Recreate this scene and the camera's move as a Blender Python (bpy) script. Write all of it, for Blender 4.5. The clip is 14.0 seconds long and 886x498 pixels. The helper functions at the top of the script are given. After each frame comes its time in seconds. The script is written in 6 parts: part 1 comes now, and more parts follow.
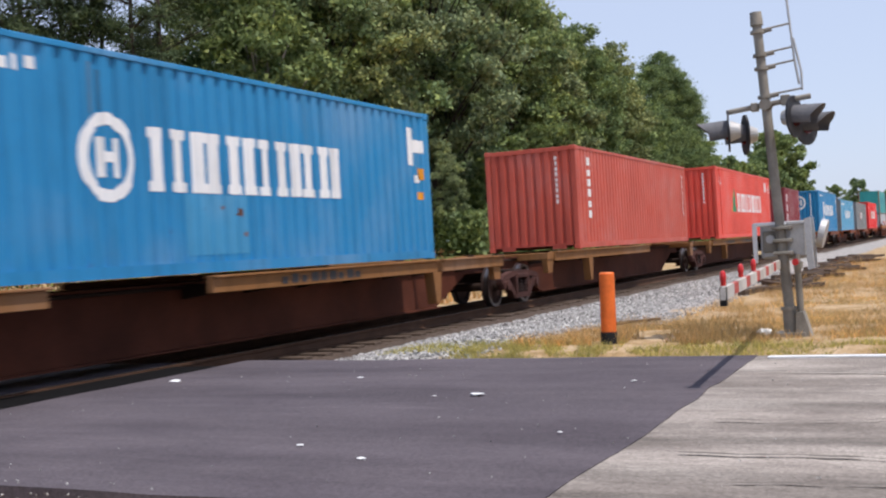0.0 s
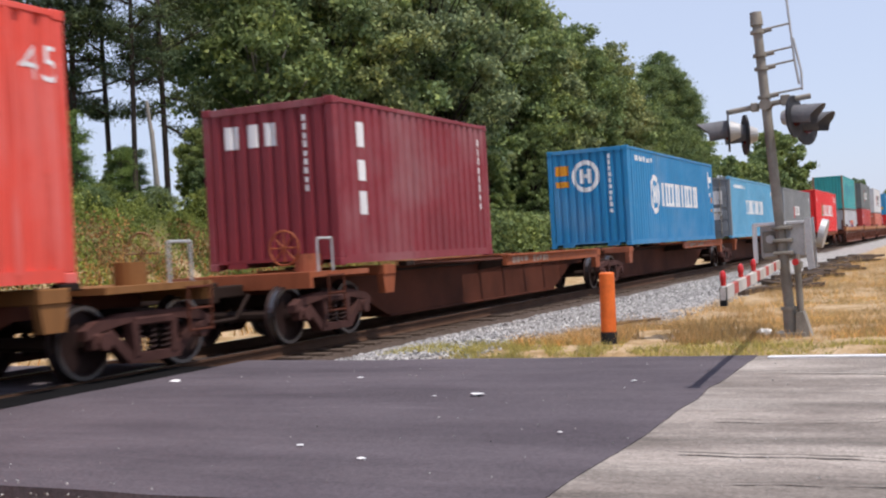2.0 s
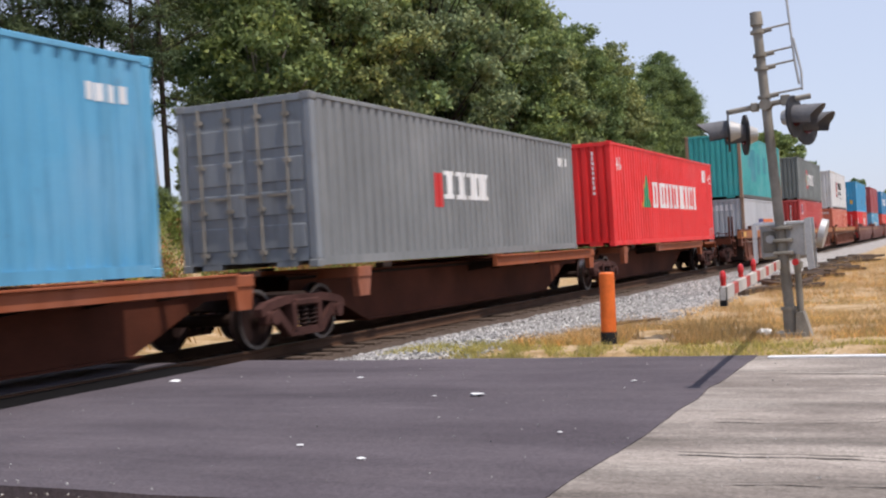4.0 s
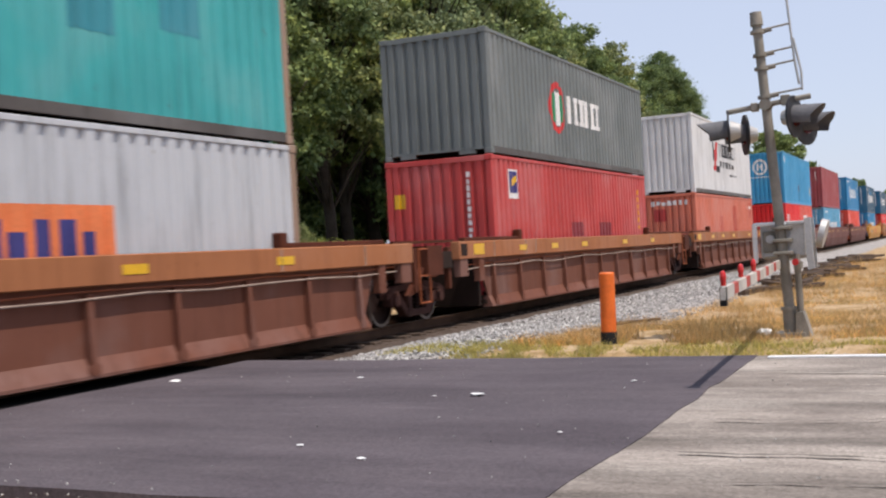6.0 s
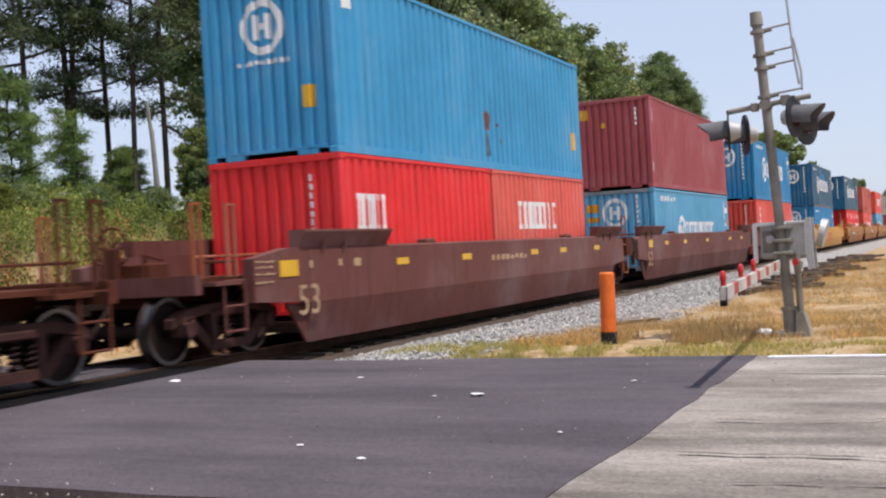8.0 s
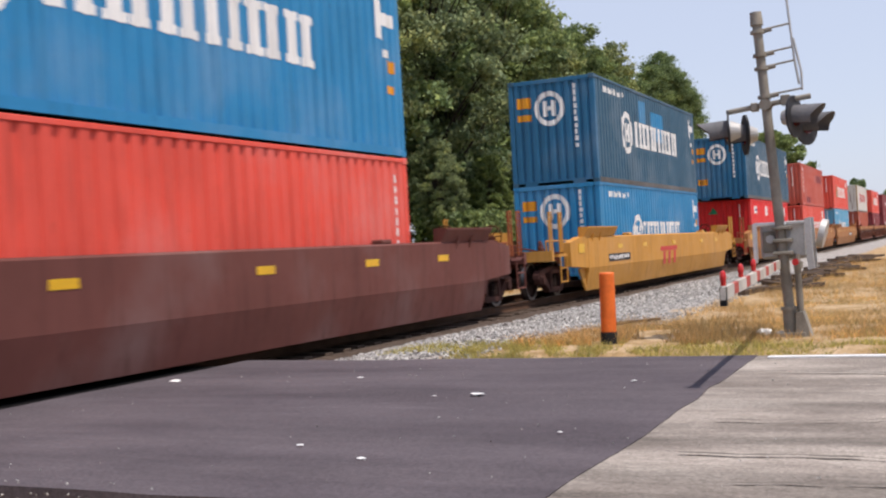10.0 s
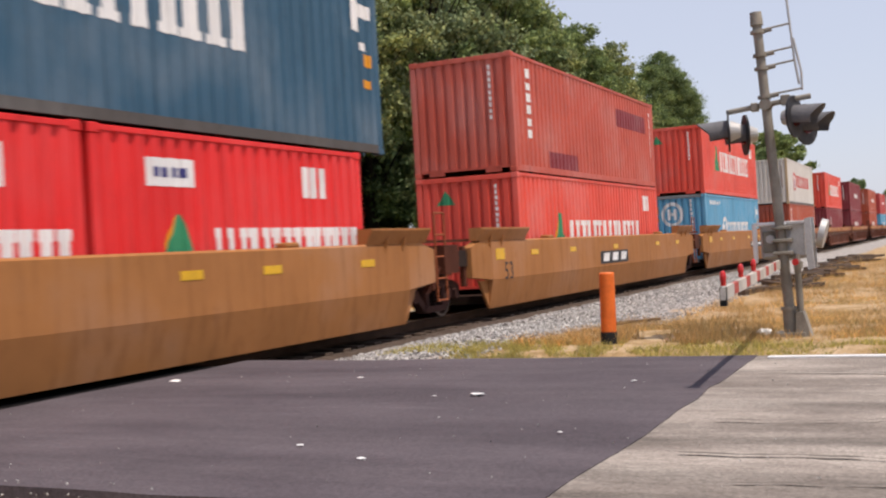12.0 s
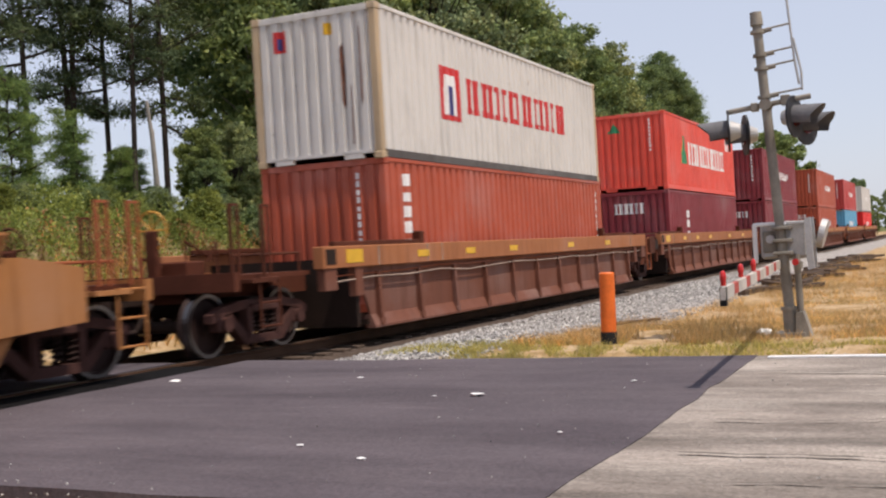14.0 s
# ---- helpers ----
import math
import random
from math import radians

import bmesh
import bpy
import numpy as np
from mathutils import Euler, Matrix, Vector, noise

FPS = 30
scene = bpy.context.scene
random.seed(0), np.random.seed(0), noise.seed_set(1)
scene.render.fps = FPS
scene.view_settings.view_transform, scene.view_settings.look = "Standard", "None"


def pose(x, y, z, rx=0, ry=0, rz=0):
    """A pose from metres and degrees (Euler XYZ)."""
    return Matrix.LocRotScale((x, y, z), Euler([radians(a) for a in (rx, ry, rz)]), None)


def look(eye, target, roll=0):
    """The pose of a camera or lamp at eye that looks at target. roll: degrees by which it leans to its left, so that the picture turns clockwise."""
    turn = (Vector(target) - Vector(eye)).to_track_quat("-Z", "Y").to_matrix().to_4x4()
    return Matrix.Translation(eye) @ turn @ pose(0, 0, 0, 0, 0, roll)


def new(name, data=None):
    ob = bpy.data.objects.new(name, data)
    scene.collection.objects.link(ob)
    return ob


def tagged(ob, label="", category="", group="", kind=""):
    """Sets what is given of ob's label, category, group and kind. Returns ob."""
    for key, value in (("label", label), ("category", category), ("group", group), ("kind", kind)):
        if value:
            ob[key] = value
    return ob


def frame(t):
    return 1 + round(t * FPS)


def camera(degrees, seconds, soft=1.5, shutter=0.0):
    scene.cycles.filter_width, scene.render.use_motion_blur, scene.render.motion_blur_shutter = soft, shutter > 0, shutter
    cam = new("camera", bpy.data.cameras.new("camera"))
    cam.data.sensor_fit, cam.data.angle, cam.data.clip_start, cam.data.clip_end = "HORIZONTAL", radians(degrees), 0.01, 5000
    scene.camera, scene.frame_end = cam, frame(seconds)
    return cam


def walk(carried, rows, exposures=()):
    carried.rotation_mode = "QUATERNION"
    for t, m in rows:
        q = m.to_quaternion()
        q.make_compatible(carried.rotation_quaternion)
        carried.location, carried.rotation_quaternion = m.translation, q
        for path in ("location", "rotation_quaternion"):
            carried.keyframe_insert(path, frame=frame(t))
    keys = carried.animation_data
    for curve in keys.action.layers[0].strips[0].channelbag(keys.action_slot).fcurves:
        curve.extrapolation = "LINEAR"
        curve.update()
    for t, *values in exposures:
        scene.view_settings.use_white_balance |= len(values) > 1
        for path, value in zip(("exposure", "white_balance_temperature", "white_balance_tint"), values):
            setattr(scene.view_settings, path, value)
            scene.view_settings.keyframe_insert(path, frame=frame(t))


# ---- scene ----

SPEED = 24.42          # the train's speed, metres a second, towards -x
CENTRE = 1.219         # y of the track's middle; the train's near face is y = 0

# ---- camera ----
cam = camera(43.62, 14.0, soft=2.2, shutter=0.12)
EYE = (0.0, -8.479, 1.214)
YAW, PITCH, ROLL = radians(65.104), radians(0.144), -3.248
AIM = (EYE[0] + 10 * math.sin(YAW) * math.cos(PITCH), EYE[1] + 10 * math.cos(YAW) * math.cos(PITCH), EYE[2] + 10 * math.sin(PITCH))
walk(cam, [(0, look(EYE, AIM, ROLL)), (14, look(EYE, AIM, ROLL))],
     [(0, 0.23, 6350, 14), (3, 0.23, 6450, 15), (6, 0.23, 6650, 14), (8, 0.23, 6500, 13), (10.3, 0.23, 6750, 15), (12, 0.19, 7000, 16), (14, 0.18, 7000, 15)])

# ---- light ----
SUN = Vector((-0.10, -0.36, 0.92)).normalized()
world = bpy.data.worlds.new("world")
scene.world = world
world.use_nodes = True
wn = world.node_tree.nodes
sky = wn.new("ShaderNodeTexSky")
sky.sky_type = "NISHITA"
sky.sun_disc = False
sky.sun_elevation = math.asin(SUN.z)
sky.sun_rotation = math.atan2(SUN.x, SUN.y)
sky.air_density, sky.dust_density, sky.ozone_density = 1.0, 1.0, 1.5
haze = wn.new("ShaderNodeMix")          # summer haze thins the blue of the sky
haze.data_type = "RGBA"
haze.inputs[0].default_value = 0.7
haze.inputs[7].default_value = (4.75, 5.4, 6.75, 1)
world.node_tree.links.new(sky.outputs[0], haze.inputs[6])
world.node_tree.links.new(haze.outputs[2], wn["Background"].inputs[0])
wn["Background"].inputs[1].default_value = 0.12
sun_data = bpy.data.lights.new("sun", "SUN")
sun_data.energy, sun_data.angle, sun_data.color = 3.9, radians(0.53), (1.0, 0.94, 0.85)
sun = new("sun", sun_data)
sun.matrix_world = look(SUN * 50, (0, 0, 0))


# ---- materials ----
def shader(name, rough=0.6, metal=0.0):
    m = bpy.data.materials.new(name)
    m.use_nodes = True
    b = m.node_tree.nodes["Principled BSDF"]
    b.inputs["Roughness"].default_value, b.inputs["Metallic"].default_value = rough, metal
    b.inputs["Specular IOR Level"].default_value = 0.5 if rough < 0.45 else 0.28 if rough < 0.58 else 0.12
    return m, m.node_tree.nodes, m.node_tree.links, b


def noise_node(n, l, coord, scale, stretch=(1, 1, 1), detail=4, rough=0.55):
    mp = n.new("ShaderNodeMapping")
    mp.inputs["Scale"].default_value = stretch
    l.new(coord, mp.inputs[0])
    t = n.new("ShaderNodeTexNoise")
    t.inputs["Scale"].default_value, t.inputs["Detail"].default_value, t.inputs["Roughness"].default_value = scale, detail, rough
    l.new(mp.outputs[0], t.inputs["Vector"])
    return t.outputs[0]


def ramp(n, l, fac, stops):
    r = n.new("ShaderNodeValToRGB")
    els = r.color_ramp.elements
    while len(els) < len(stops):
        els.new(0.5)
    for e, (p, c) in zip(els, stops):
        e.position, e.color = p, (c if len(c) == 4 else (*c, 1))
    l.new(fac, r.inputs[0])
    return r.outputs[0]


def mix(n, l, fac, a, b, mode="MIX"):
    x = n.new("ShaderNodeMix")
    x.data_type, x.blend_type = "RGBA", mode
    for sock, v in ((x.inputs[0], fac), (x.inputs[6], a), (x.inputs[7], b)):
        if hasattr(v, "is_linked"):
            l.new(v, sock)
        else:
            sock.default_value = v if isinstance(v, float) else (*v, 1)[:4]
    return x.outputs[2]


def bump(n, l, b, height, strength, dist=0.01):
    k = n.new("ShaderNodeBump")
    k.inputs["Strength"].default_value, k.inputs["Distance"].default_value = strength, dist
    l.new(height, k.inputs["Height"])
    l.new(k.outputs[0], b.inputs["Normal"])


def tint(c, k):
    return tuple(min(1.0, v * k) for v in c)


MATS = {}


def surface(name, col, rough=0.6, metal=0.0, big=0.6, fine=25.0, spread=0.25, bumpy=0.3, dist=0.004, dark=None):
    """A plain surface whose colour wanders at two scales, with a fine relief."""
    if name in MATS:
        return MATS[name]
    m, n, l, b = shader(name, rough, metal)
    co = n.new("ShaderNodeTexCoord").outputs["Object"]
    a = noise_node(n, l, co, big, detail=5)
    f = noise_node(n, l, co, fine, detail=6, rough=0.7)
    c = ramp(n, l, a, [(0.3, dark or tint(col, 1 - spread)), (0.7, tint(col, 1 + spread * 0.6))])
    c = mix(n, l, 0.6, c, ramp(n, l, f, [(0.3, tint((0.6, 0.6, 0.6), 1)), (0.7, (1, 1, 1))]), "MULTIPLY")
    l.new(c, b.inputs["Base Color"])
    bump(n, l, b, f, bumpy, dist)
    MATS[name] = m
    return m


def paint(name, col, rust=0.45, fade=0.25, rough=0.5):
    """Weathered paint on steel: faded patches, rain streaks and rust spots."""
    if name in MATS:
        return MATS[name]
    m, n, l, b = shader(name, rough)
    tc = n.new("ShaderNodeTexCoord")
    oi = n.new("ShaderNodeObjectInfo")
    add = n.new("ShaderNodeVectorMath")
    sc = n.new("ShaderNodeVectorMath")
    sc.operation = "SCALE"
    sc.inputs[0].default_value = (37, 11, 5)
    l.new(oi.outputs["Random"], sc.inputs["Scale"])
    l.new(tc.outputs["Object"], add.inputs[0])
    l.new(sc.outputs[0], add.inputs[1])
    co = add.outputs[0]
    big = noise_node(n, l, co, 0.5, detail=5)
    streak = noise_node(n, l, co, 3.0, (2.2, 2.2, 0.16), detail=5, rough=0.65)
    spots = noise_node(n, l, co, 5.0, (1, 1, 0.6), detail=8, rough=0.72)
    grit = noise_node(n, l, co, 60.0, detail=3)
    pale = tuple(c + (0.5 - c) * fade for c in col)
    c = ramp(n, l, big, [(0.32, tint(col, 0.85)), (0.5, col), (0.72, pale)])
    c = mix(n, l, ramp(n, l, streak, [(0.5, (0, 0, 0)), (0.72, (0.6, 0.6, 0.6))]), c, tint(col, 0.55))
    c = mix(n, l, ramp(n, l, spots, [(0.66 - 0.06 * rust, (0, 0, 0)), (0.74, (rust, rust, rust))]), c, (0.11, 0.045, 0.025))
    c = mix(n, l, 0.25, c, ramp(n, l, grit, [(0.3, (0.7, 0.7, 0.7)), (0.7, (1, 1, 1))]), "MULTIPLY")
    l.new(c, b.inputs["Base Color"])
    rr = ramp(n, l, spots, [(0.5, (rough, rough, rough)), (0.75, (0.85, 0.85, 0.85))])
    l.new(rr, b.inputs["Roughness"])
    bump(n, l, b, streak, 0.12, 0.006)
    MATS[name] = m
    return m


def leaves(name, col, thin=0.4):
    """Leaf or needle surface; thin is the share of light that passes through."""
    m, n, l, b = shader(name, 0.55)
    g = n.new("ShaderNodeNewGeometry").outputs["Random Per Island"]
    o = n.new("ShaderNodeObjectInfo").outputs["Random"]
    c = ramp(n, l, g, [(0.0, tint(col, 0.6)), (0.5, col), (1.0, (col[0] * 1.7, col[1] * 1.45, col[2] * 1.2))])
    c = mix(n, l, o, c, mix(n, l, 1.0, c, (1.14, 1.02, 0.8), "MULTIPLY"))
    far = noise_node(n, l, n.new("ShaderNodeTexCoord").outputs["Object"], 0.45, detail=3)
    c = mix(n, l, 1.0, c, ramp(n, l, far, [(0.3, (0.62, 0.68, 0.72)), (0.5, (1, 1, 1)), (0.7, (1.42, 1.36, 1.1))]), "MULTIPLY")
    l.new(c, b.inputs["Base Color"])
    b.inputs["Specular IOR Level"].default_value = 0.15
    t = n.new("ShaderNodeBsdfTranslucent")
    l.new(c, t.inputs[0])
    x = n.new("ShaderNodeMixShader")
    x.inputs[0].default_value = thin
    l.new(b.outputs[0], x.inputs[1])
    l.new(t.outputs[0], x.inputs[2])
    l.new(x.outputs[0], n["Material Output"].inputs[0])
    return m


M_STEEL = surface("brown dusty steel", (0.105, 0.033, 0.019), 0.75, 0.0, 0.8, 30, 0.4)
M_DARK = surface("grimy dark steel", (0.030, 0.018, 0.014), 0.7, 0.0, 1.2, 30, 0.35)
M_TRUCK = surface("dusty cast steel", (0.080, 0.036, 0.030), 0.8, 0.0, 2.0, 25, 0.45, 0.5)
M_WHEEL = surface("rusty wheel steel", (0.038, 0.022, 0.020), 0.6, 0.3, 3.0, 30, 0.3)
M_TREAD = surface("polished tread steel", (0.17, 0.16, 0.16), 0.35, 1.0, 3.0, 30, 0.15)
M_RAIL = surface("rusty rail steel", (0.10, 0.055, 0.035), 0.75, 0.2, 2.0, 40, 0.3)
M_TIE = surface("weathered tie wood", (0.09, 0.065, 0.05), 0.9, 0, 2.0, 35, 0.4, 0.6)
M_WHITE = paint("white marking paint", (0.78, 0.78, 0.78), 0.15, 0.1)
M_ORANGEMARK = surface("amber marking", (0.72, 0.30, 0.02), 0.5, 0, 2, 30, 0.15)
M_YELLOWREF = surface("yellow reflective strip", (0.75, 0.42, 0.01), 0.35, 0, 3, 40, 0.12)
M_GREEN = surface("green marking", (0.03, 0.27, 0.13), 0.5, 0, 2, 30, 0.15)
M_BLACK = surface("black marking", (0.03, 0.03, 0.035), 0.55, 0, 2, 30, 0.2)
M_REDMARK = surface("red marking", (0.6, 0.04, 0.04), 0.5, 0, 2, 30, 0.15)
M_BLUEMARK = surface("navy marking", (0.05, 0.05, 0.2), 0.5, 0, 2, 30, 0.15)
M_ORANGE2 = surface("orange marking", (0.8, 0.22, 0.08), 0.5, 0, 2, 30, 0.15)
M_GALV = surface("galvanised steel", (0.30, 0.275, 0.235), 0.7, 0.1, 2.2, 40, 0.4)
M_ARMRED = surface("sun-bleached red sheeting", (0.50, 0.10, 0.085), 0.6, 0, 5, 30, 0.3)
M_ARMWHITE = surface("dirty white sheeting", (0.56, 0.52, 0.47), 0.6, 0, 5, 30, 0.3)
# rubber taken down to near-black: the train's shade is in this colour
M_SHADED_SEAL = surface("rubber rail seal blackened for shade", (0.005, 0.0045, 0.005), 0.95, 0, 3, 30, 0.3)
M_ALU = surface("silver painted metal", (0.5, 0.5, 0.5), 0.5, 0.3, 3, 40, 0.2)
M_HOOD = surface("sooty grey hood", (0.16, 0.16, 0.17), 0.6, 0, 3, 30, 0.2)
M_POST = surface("faded orange plastic", (0.82, 0.17, 0.03), 0.5, 0, 4, 30, 0.15)
M_RUBBER = surface("black rubber", (0.025, 0.025, 0.027), 0.7, 0, 4, 30, 0.2)
M_DARKLENS = surface("unlit red lens", (0.10, 0.008, 0.008), 0.25, 0, 3, 30, 0.1)
M_LENS = surface("red lens", (0.55, 0.02, 0.02), 0.2, 0, 3, 30, 0.1)
M_TAR = surface("dry crack filler", (0.15, 0.135, 0.12), 0.9, 0, 3, 20, 0.3)
M_BARK = surface("grey brown bark", (0.065, 0.05, 0.042), 0.95, 0, 2, 12, 0.4, 0.8, 0.03)
M_PALEBARK = surface("bleached dead wood", (0.33, 0.30, 0.26), 0.9, 0, 2, 12, 0.3, 0.6, 0.02)
M_PALEROCK = surface("pale quartz rock", (0.68, 0.66, 0.62), 0.85, 0, 6, 25, 0.2, 0.5, 0.01)
M_LEAF = leaves("broad leaves", (0.165, 0.24, 0.112), 0.3)
M_PALELEAF = leaves("pale broad leaves", (0.205, 0.27, 0.15), 0.3)
M_PINE = leaves("dark pine needles", (0.055, 0.085, 0.045), 0.12)
M_NEEDLE = leaves("young pine needles", (0.14, 0.225, 0.08), 0.35)
M_SHRUB = leaves("weed leaves", (0.19, 0.245, 0.075))
M_DRYWEED = leaves("withered weed leaves", (0.30, 0.17, 0.08))
M_DRY = leaves("dry grass blades", (0.46, 0.33, 0.165), 0.5)
M_GRASS = leaves("green grass blades", (0.34, 0.335, 0.13), 0.5)


# ---- building helpers ----
def box(bm, x0, x1, y0, y1, z0, z1, bevel=0.0):
    c = bmesh.ops.create_cube(bm, size=1.0, matrix=Matrix.Translation(((x0 + x1) / 2, (y0 + y1) / 2, (z0 + z1) / 2)) @ Matrix.Diagonal((abs(x1 - x0), abs(y1 - y0), abs(z1 - z0), 1)))
    if bevel:
        edges = list({e for v in c["verts"] for e in v.link_edges})
        bmesh.ops.bevel(bm, geom=edges, offset=bevel, segments=1, affect="EDGES", clamp_overlap=True)


def rod(bm, a, b, r0, r1=None, seg=8, caps=True):
    a, b = Vector(a), Vector(b)
    d = b - a
    m = Matrix.Translation((a + b) / 2) @ d.to_track_quat("Z", "Y").to_matrix().to_4x4()
    bmesh.ops.create_cone(bm, cap_ends=caps, segments=seg, radius1=r0, radius2=r0 if r1 is None else r1, depth=d.length, matrix=m)


def tube(bm, pts, r, seg=6):
    """One bent pipe through the points."""
    rings = []
    for i, p in enumerate(pts):
        d = Vector(pts[min(i + 1, len(pts) - 1)]) - Vector(pts[max(i - 1, 0)])
        q = d.to_track_quat("Z", "Y")
        rings.append([bm.verts.new(Vector(p) + q @ Vector((r * math.cos(2 * math.pi * k / seg), r * math.sin(2 * math.pi * k / seg), 0))) for k in range(seg)])
    for a, b in zip(rings, rings[1:]):
        for k in range(seg):
            bm.faces.new((a[k], a[(k + 1) % seg], b[(k + 1) % seg], b[k]))


def slab(bm, pts, axis, lo, hi):
    """A plate with the outline pts, thick from lo to hi along an axis (the two other axes in order)."""
    def at(p, v):
        q = list(p)
        q.insert(axis, v)
        return bm.verts.new(q)
    a, b = [at(p, lo) for p in pts], [at(p, hi) for p in pts]
    bm.faces.new(a)
    bm.faces.new(list(reversed(b)))
    k = len(pts)
    for i in range(k):
        bm.faces.new((a[i], b[i], b[(i + 1) % k], a[(i + 1) % k]))
    bmesh.ops.recalc_face_normals(bm, faces=bm.faces)


def mesh_of(bm, name, material, smooth=False):
    me = bpy.data.meshes.new(name)
    bm.to_mesh(me)
    bm.free()
    me.materials.append(material)
    if smooth:
        me.shade_smooth()
    return me


def part(name, bm, material, parent, label=""):
    me = bm if isinstance(bm, bpy.types.Mesh) else mesh_of(bm, name, material)
    ob = new(name, me)
    ob.parent = parent
    return tagged(ob, label) if label else ob


def boxes(*rows, bevel=0.0):
    bm = bmesh.new()
    for r in rows:
        box(bm, *r, bevel=bevel)
    return bm


def quad_mesh(name, verts, faces, material, smooth=False):
    me = bpy.data.meshes.new(name)
    me.from_pydata(verts, [], faces)
    me.materials.append(material)
    if smooth:
        me.shade_smooth()
    return me


# ---- ground, road and track ----
ROAD_X0, ROAD_X1 = 4.70, 11.35


def smooth01(a, b, v):
    t = min(1.0, max(0.0, (v - a) / (b - a)))
    return t * t * (3 - 2 * t)


def ground_z(x, y):
    """Height of the ground sheet: ballast bed, verge beside the road, the bank behind the track."""
    d = abs(y - CENTRE)
    bed = -0.20 - 0.20 * smooth01(1.45, 4.2, d) - 0.05 * smooth01(4, 9, d)
    verge = math.exp(-(max(0.0, abs(x - 9) - 5.2) / 3.5) ** 2) * smooth01(1.6, 3.6, -y + CENTRE)
    z = bed + (-0.015 - bed) * verge
    if y < -4:
        z += 0.25 * smooth01(22, 60, x) * smooth01(-4, -8, y)
    bank = smooth01(5.5, 11.5, y)
    hill = 1.45 + 1.65 * (1 - smooth01(23, 35, x - 0.5 * (y - 12))) - 0.9 * smooth01(60, 120, x)
    z += bank * hill
    if -2 < x < 16 and -60 < y < 14:
        r = (1 - smooth01(ROAD_X1 - 0.1, ROAD_X1 + 0.9, x)) * smooth01(ROAD_X0 - 0.9, ROAD_X0 + 0.1, x)
        z = z + (-0.10 - z) * r * (1 - smooth01(4, 8, y))
    n = noise.noise((x * 0.35, y * 0.35, 3)) * 0.5 + noise.noise((x * 1.3, y * 1.3, 7)) * 0.2
    return z + n * 0.07 * (0.25 + smooth01(3.0, 7.0, d) + 3 * bank)


def spaced(lo, hi, near_lo, near_hi, fine, growth=1.22):
    out = list(np.arange(near_lo, near_hi, fine))
    s, v = fine, near_hi
    while v < hi:
        out.append(v)
        s *= growth
        v += s
    out.append(hi)
    s, v, left = fine, near_lo, []
    while v > lo:
        s *= growth
        v -= s
        left.append(max(v, lo))
    return left[::-1] + out


def ground_material():
    m, n, l, b = shader("ground", 0.95)
    co = n.new("ShaderNodeTexCoord").outputs["Object"]
    sep = n.new("ShaderNodeSeparateXYZ")
    l.new(co, sep.inputs[0])
    wob = noise_node(n, l, co, 0.6, detail=4)
    fine = noise_node(n, l, co, 14, detail=6, rough=0.7)
    med = noise_node(n, l, co, 1.7, detail=6, rough=0.65)
    vor = n.new("ShaderNodeTexVoronoi")
    vor.inputs["Scale"].default_value = 15.0
    l.new(co, vor.inputs["Vector"])
    dry = ramp(n, l, med, [(0.3, (0.27, 0.18, 0.085)), (0.48, (0.40, 0.275, 0.145)), (0.6, (0.54, 0.40, 0.26)), (0.72, (0.30, 0.26, 0.10))])
    stone = ramp(n, l, vor.outputs["Color"], [(0.1, (0.24, 0.225, 0.215)), (0.5, (0.35, 0.335, 0.32)), (0.9, (0.46, 0.445, 0.43))])
    rusty = mix(n, l, 0.9, stone, (0.20, 0.13, 0.09), "MULTIPLY")
    weeds = ramp(n, l, med, [(0.3, (0.06, 0.075, 0.02)), (0.6, (0.14, 0.15, 0.05)), (0.8, (0.22, 0.17, 0.07))])
    # distance from the track's middle, with a ragged edge
    sub = n.new("ShaderNodeMath"); sub.operation = "SUBTRACT"; sub.inputs[1].default_value = CENTRE
    l.new(sep.outputs[1], sub.inputs[0])
    ab = n.new("ShaderNodeMath"); ab.operation = "ABSOLUTE"
    l.new(sub.outputs[0], ab.inputs[0])
    jit = n.new("ShaderNodeMath"); jit.operation = "MULTIPLY_ADD"; jit.inputs[1].default_value = 1.6
    l.new(wob, jit.inputs[0])
    l.new(ab.outputs[0], jit.inputs[2])
    def band(lo, hi):
        r = n.new("ShaderNodeMapRange")
        r.inputs["From Min"].default_value, r.inputs["From Max"].default_value = lo, hi
        l.new(jit.outputs[0], r.inputs["Value"])
        return r.outputs[0]
    c = mix(n, l, band(2.55, 2.95), rusty, stone)
    c = mix(n, l, band(4.75, 5.1), c, dry)
    up = n.new("ShaderNodeMapRange")
    up.inputs["From Min"].default_value, up.inputs["From Max"].default_value = 8.2, 10.5
    l.new(sep.outputs[1], up.inputs["Value"])
    c = mix(n, l, up.outputs[0], c, weeds)
    c = mix(n, l, 0.5, c, ramp(n, l, fine, [(0.3, (0.55, 0.55, 0.55)), (0.7, (1, 1, 1))]), "MULTIPLY")
    l.new(c, b.inputs["Base Color"])
    h = n.new("ShaderNodeMath"); h.operation = "SUBTRACT"
    l.new(fine, h.inputs[0])
    l.new(vor.outputs["Distance"], h.inputs[1])
    bump(n, l, b, h.outputs[0], 0.8, 0.03)
    return m


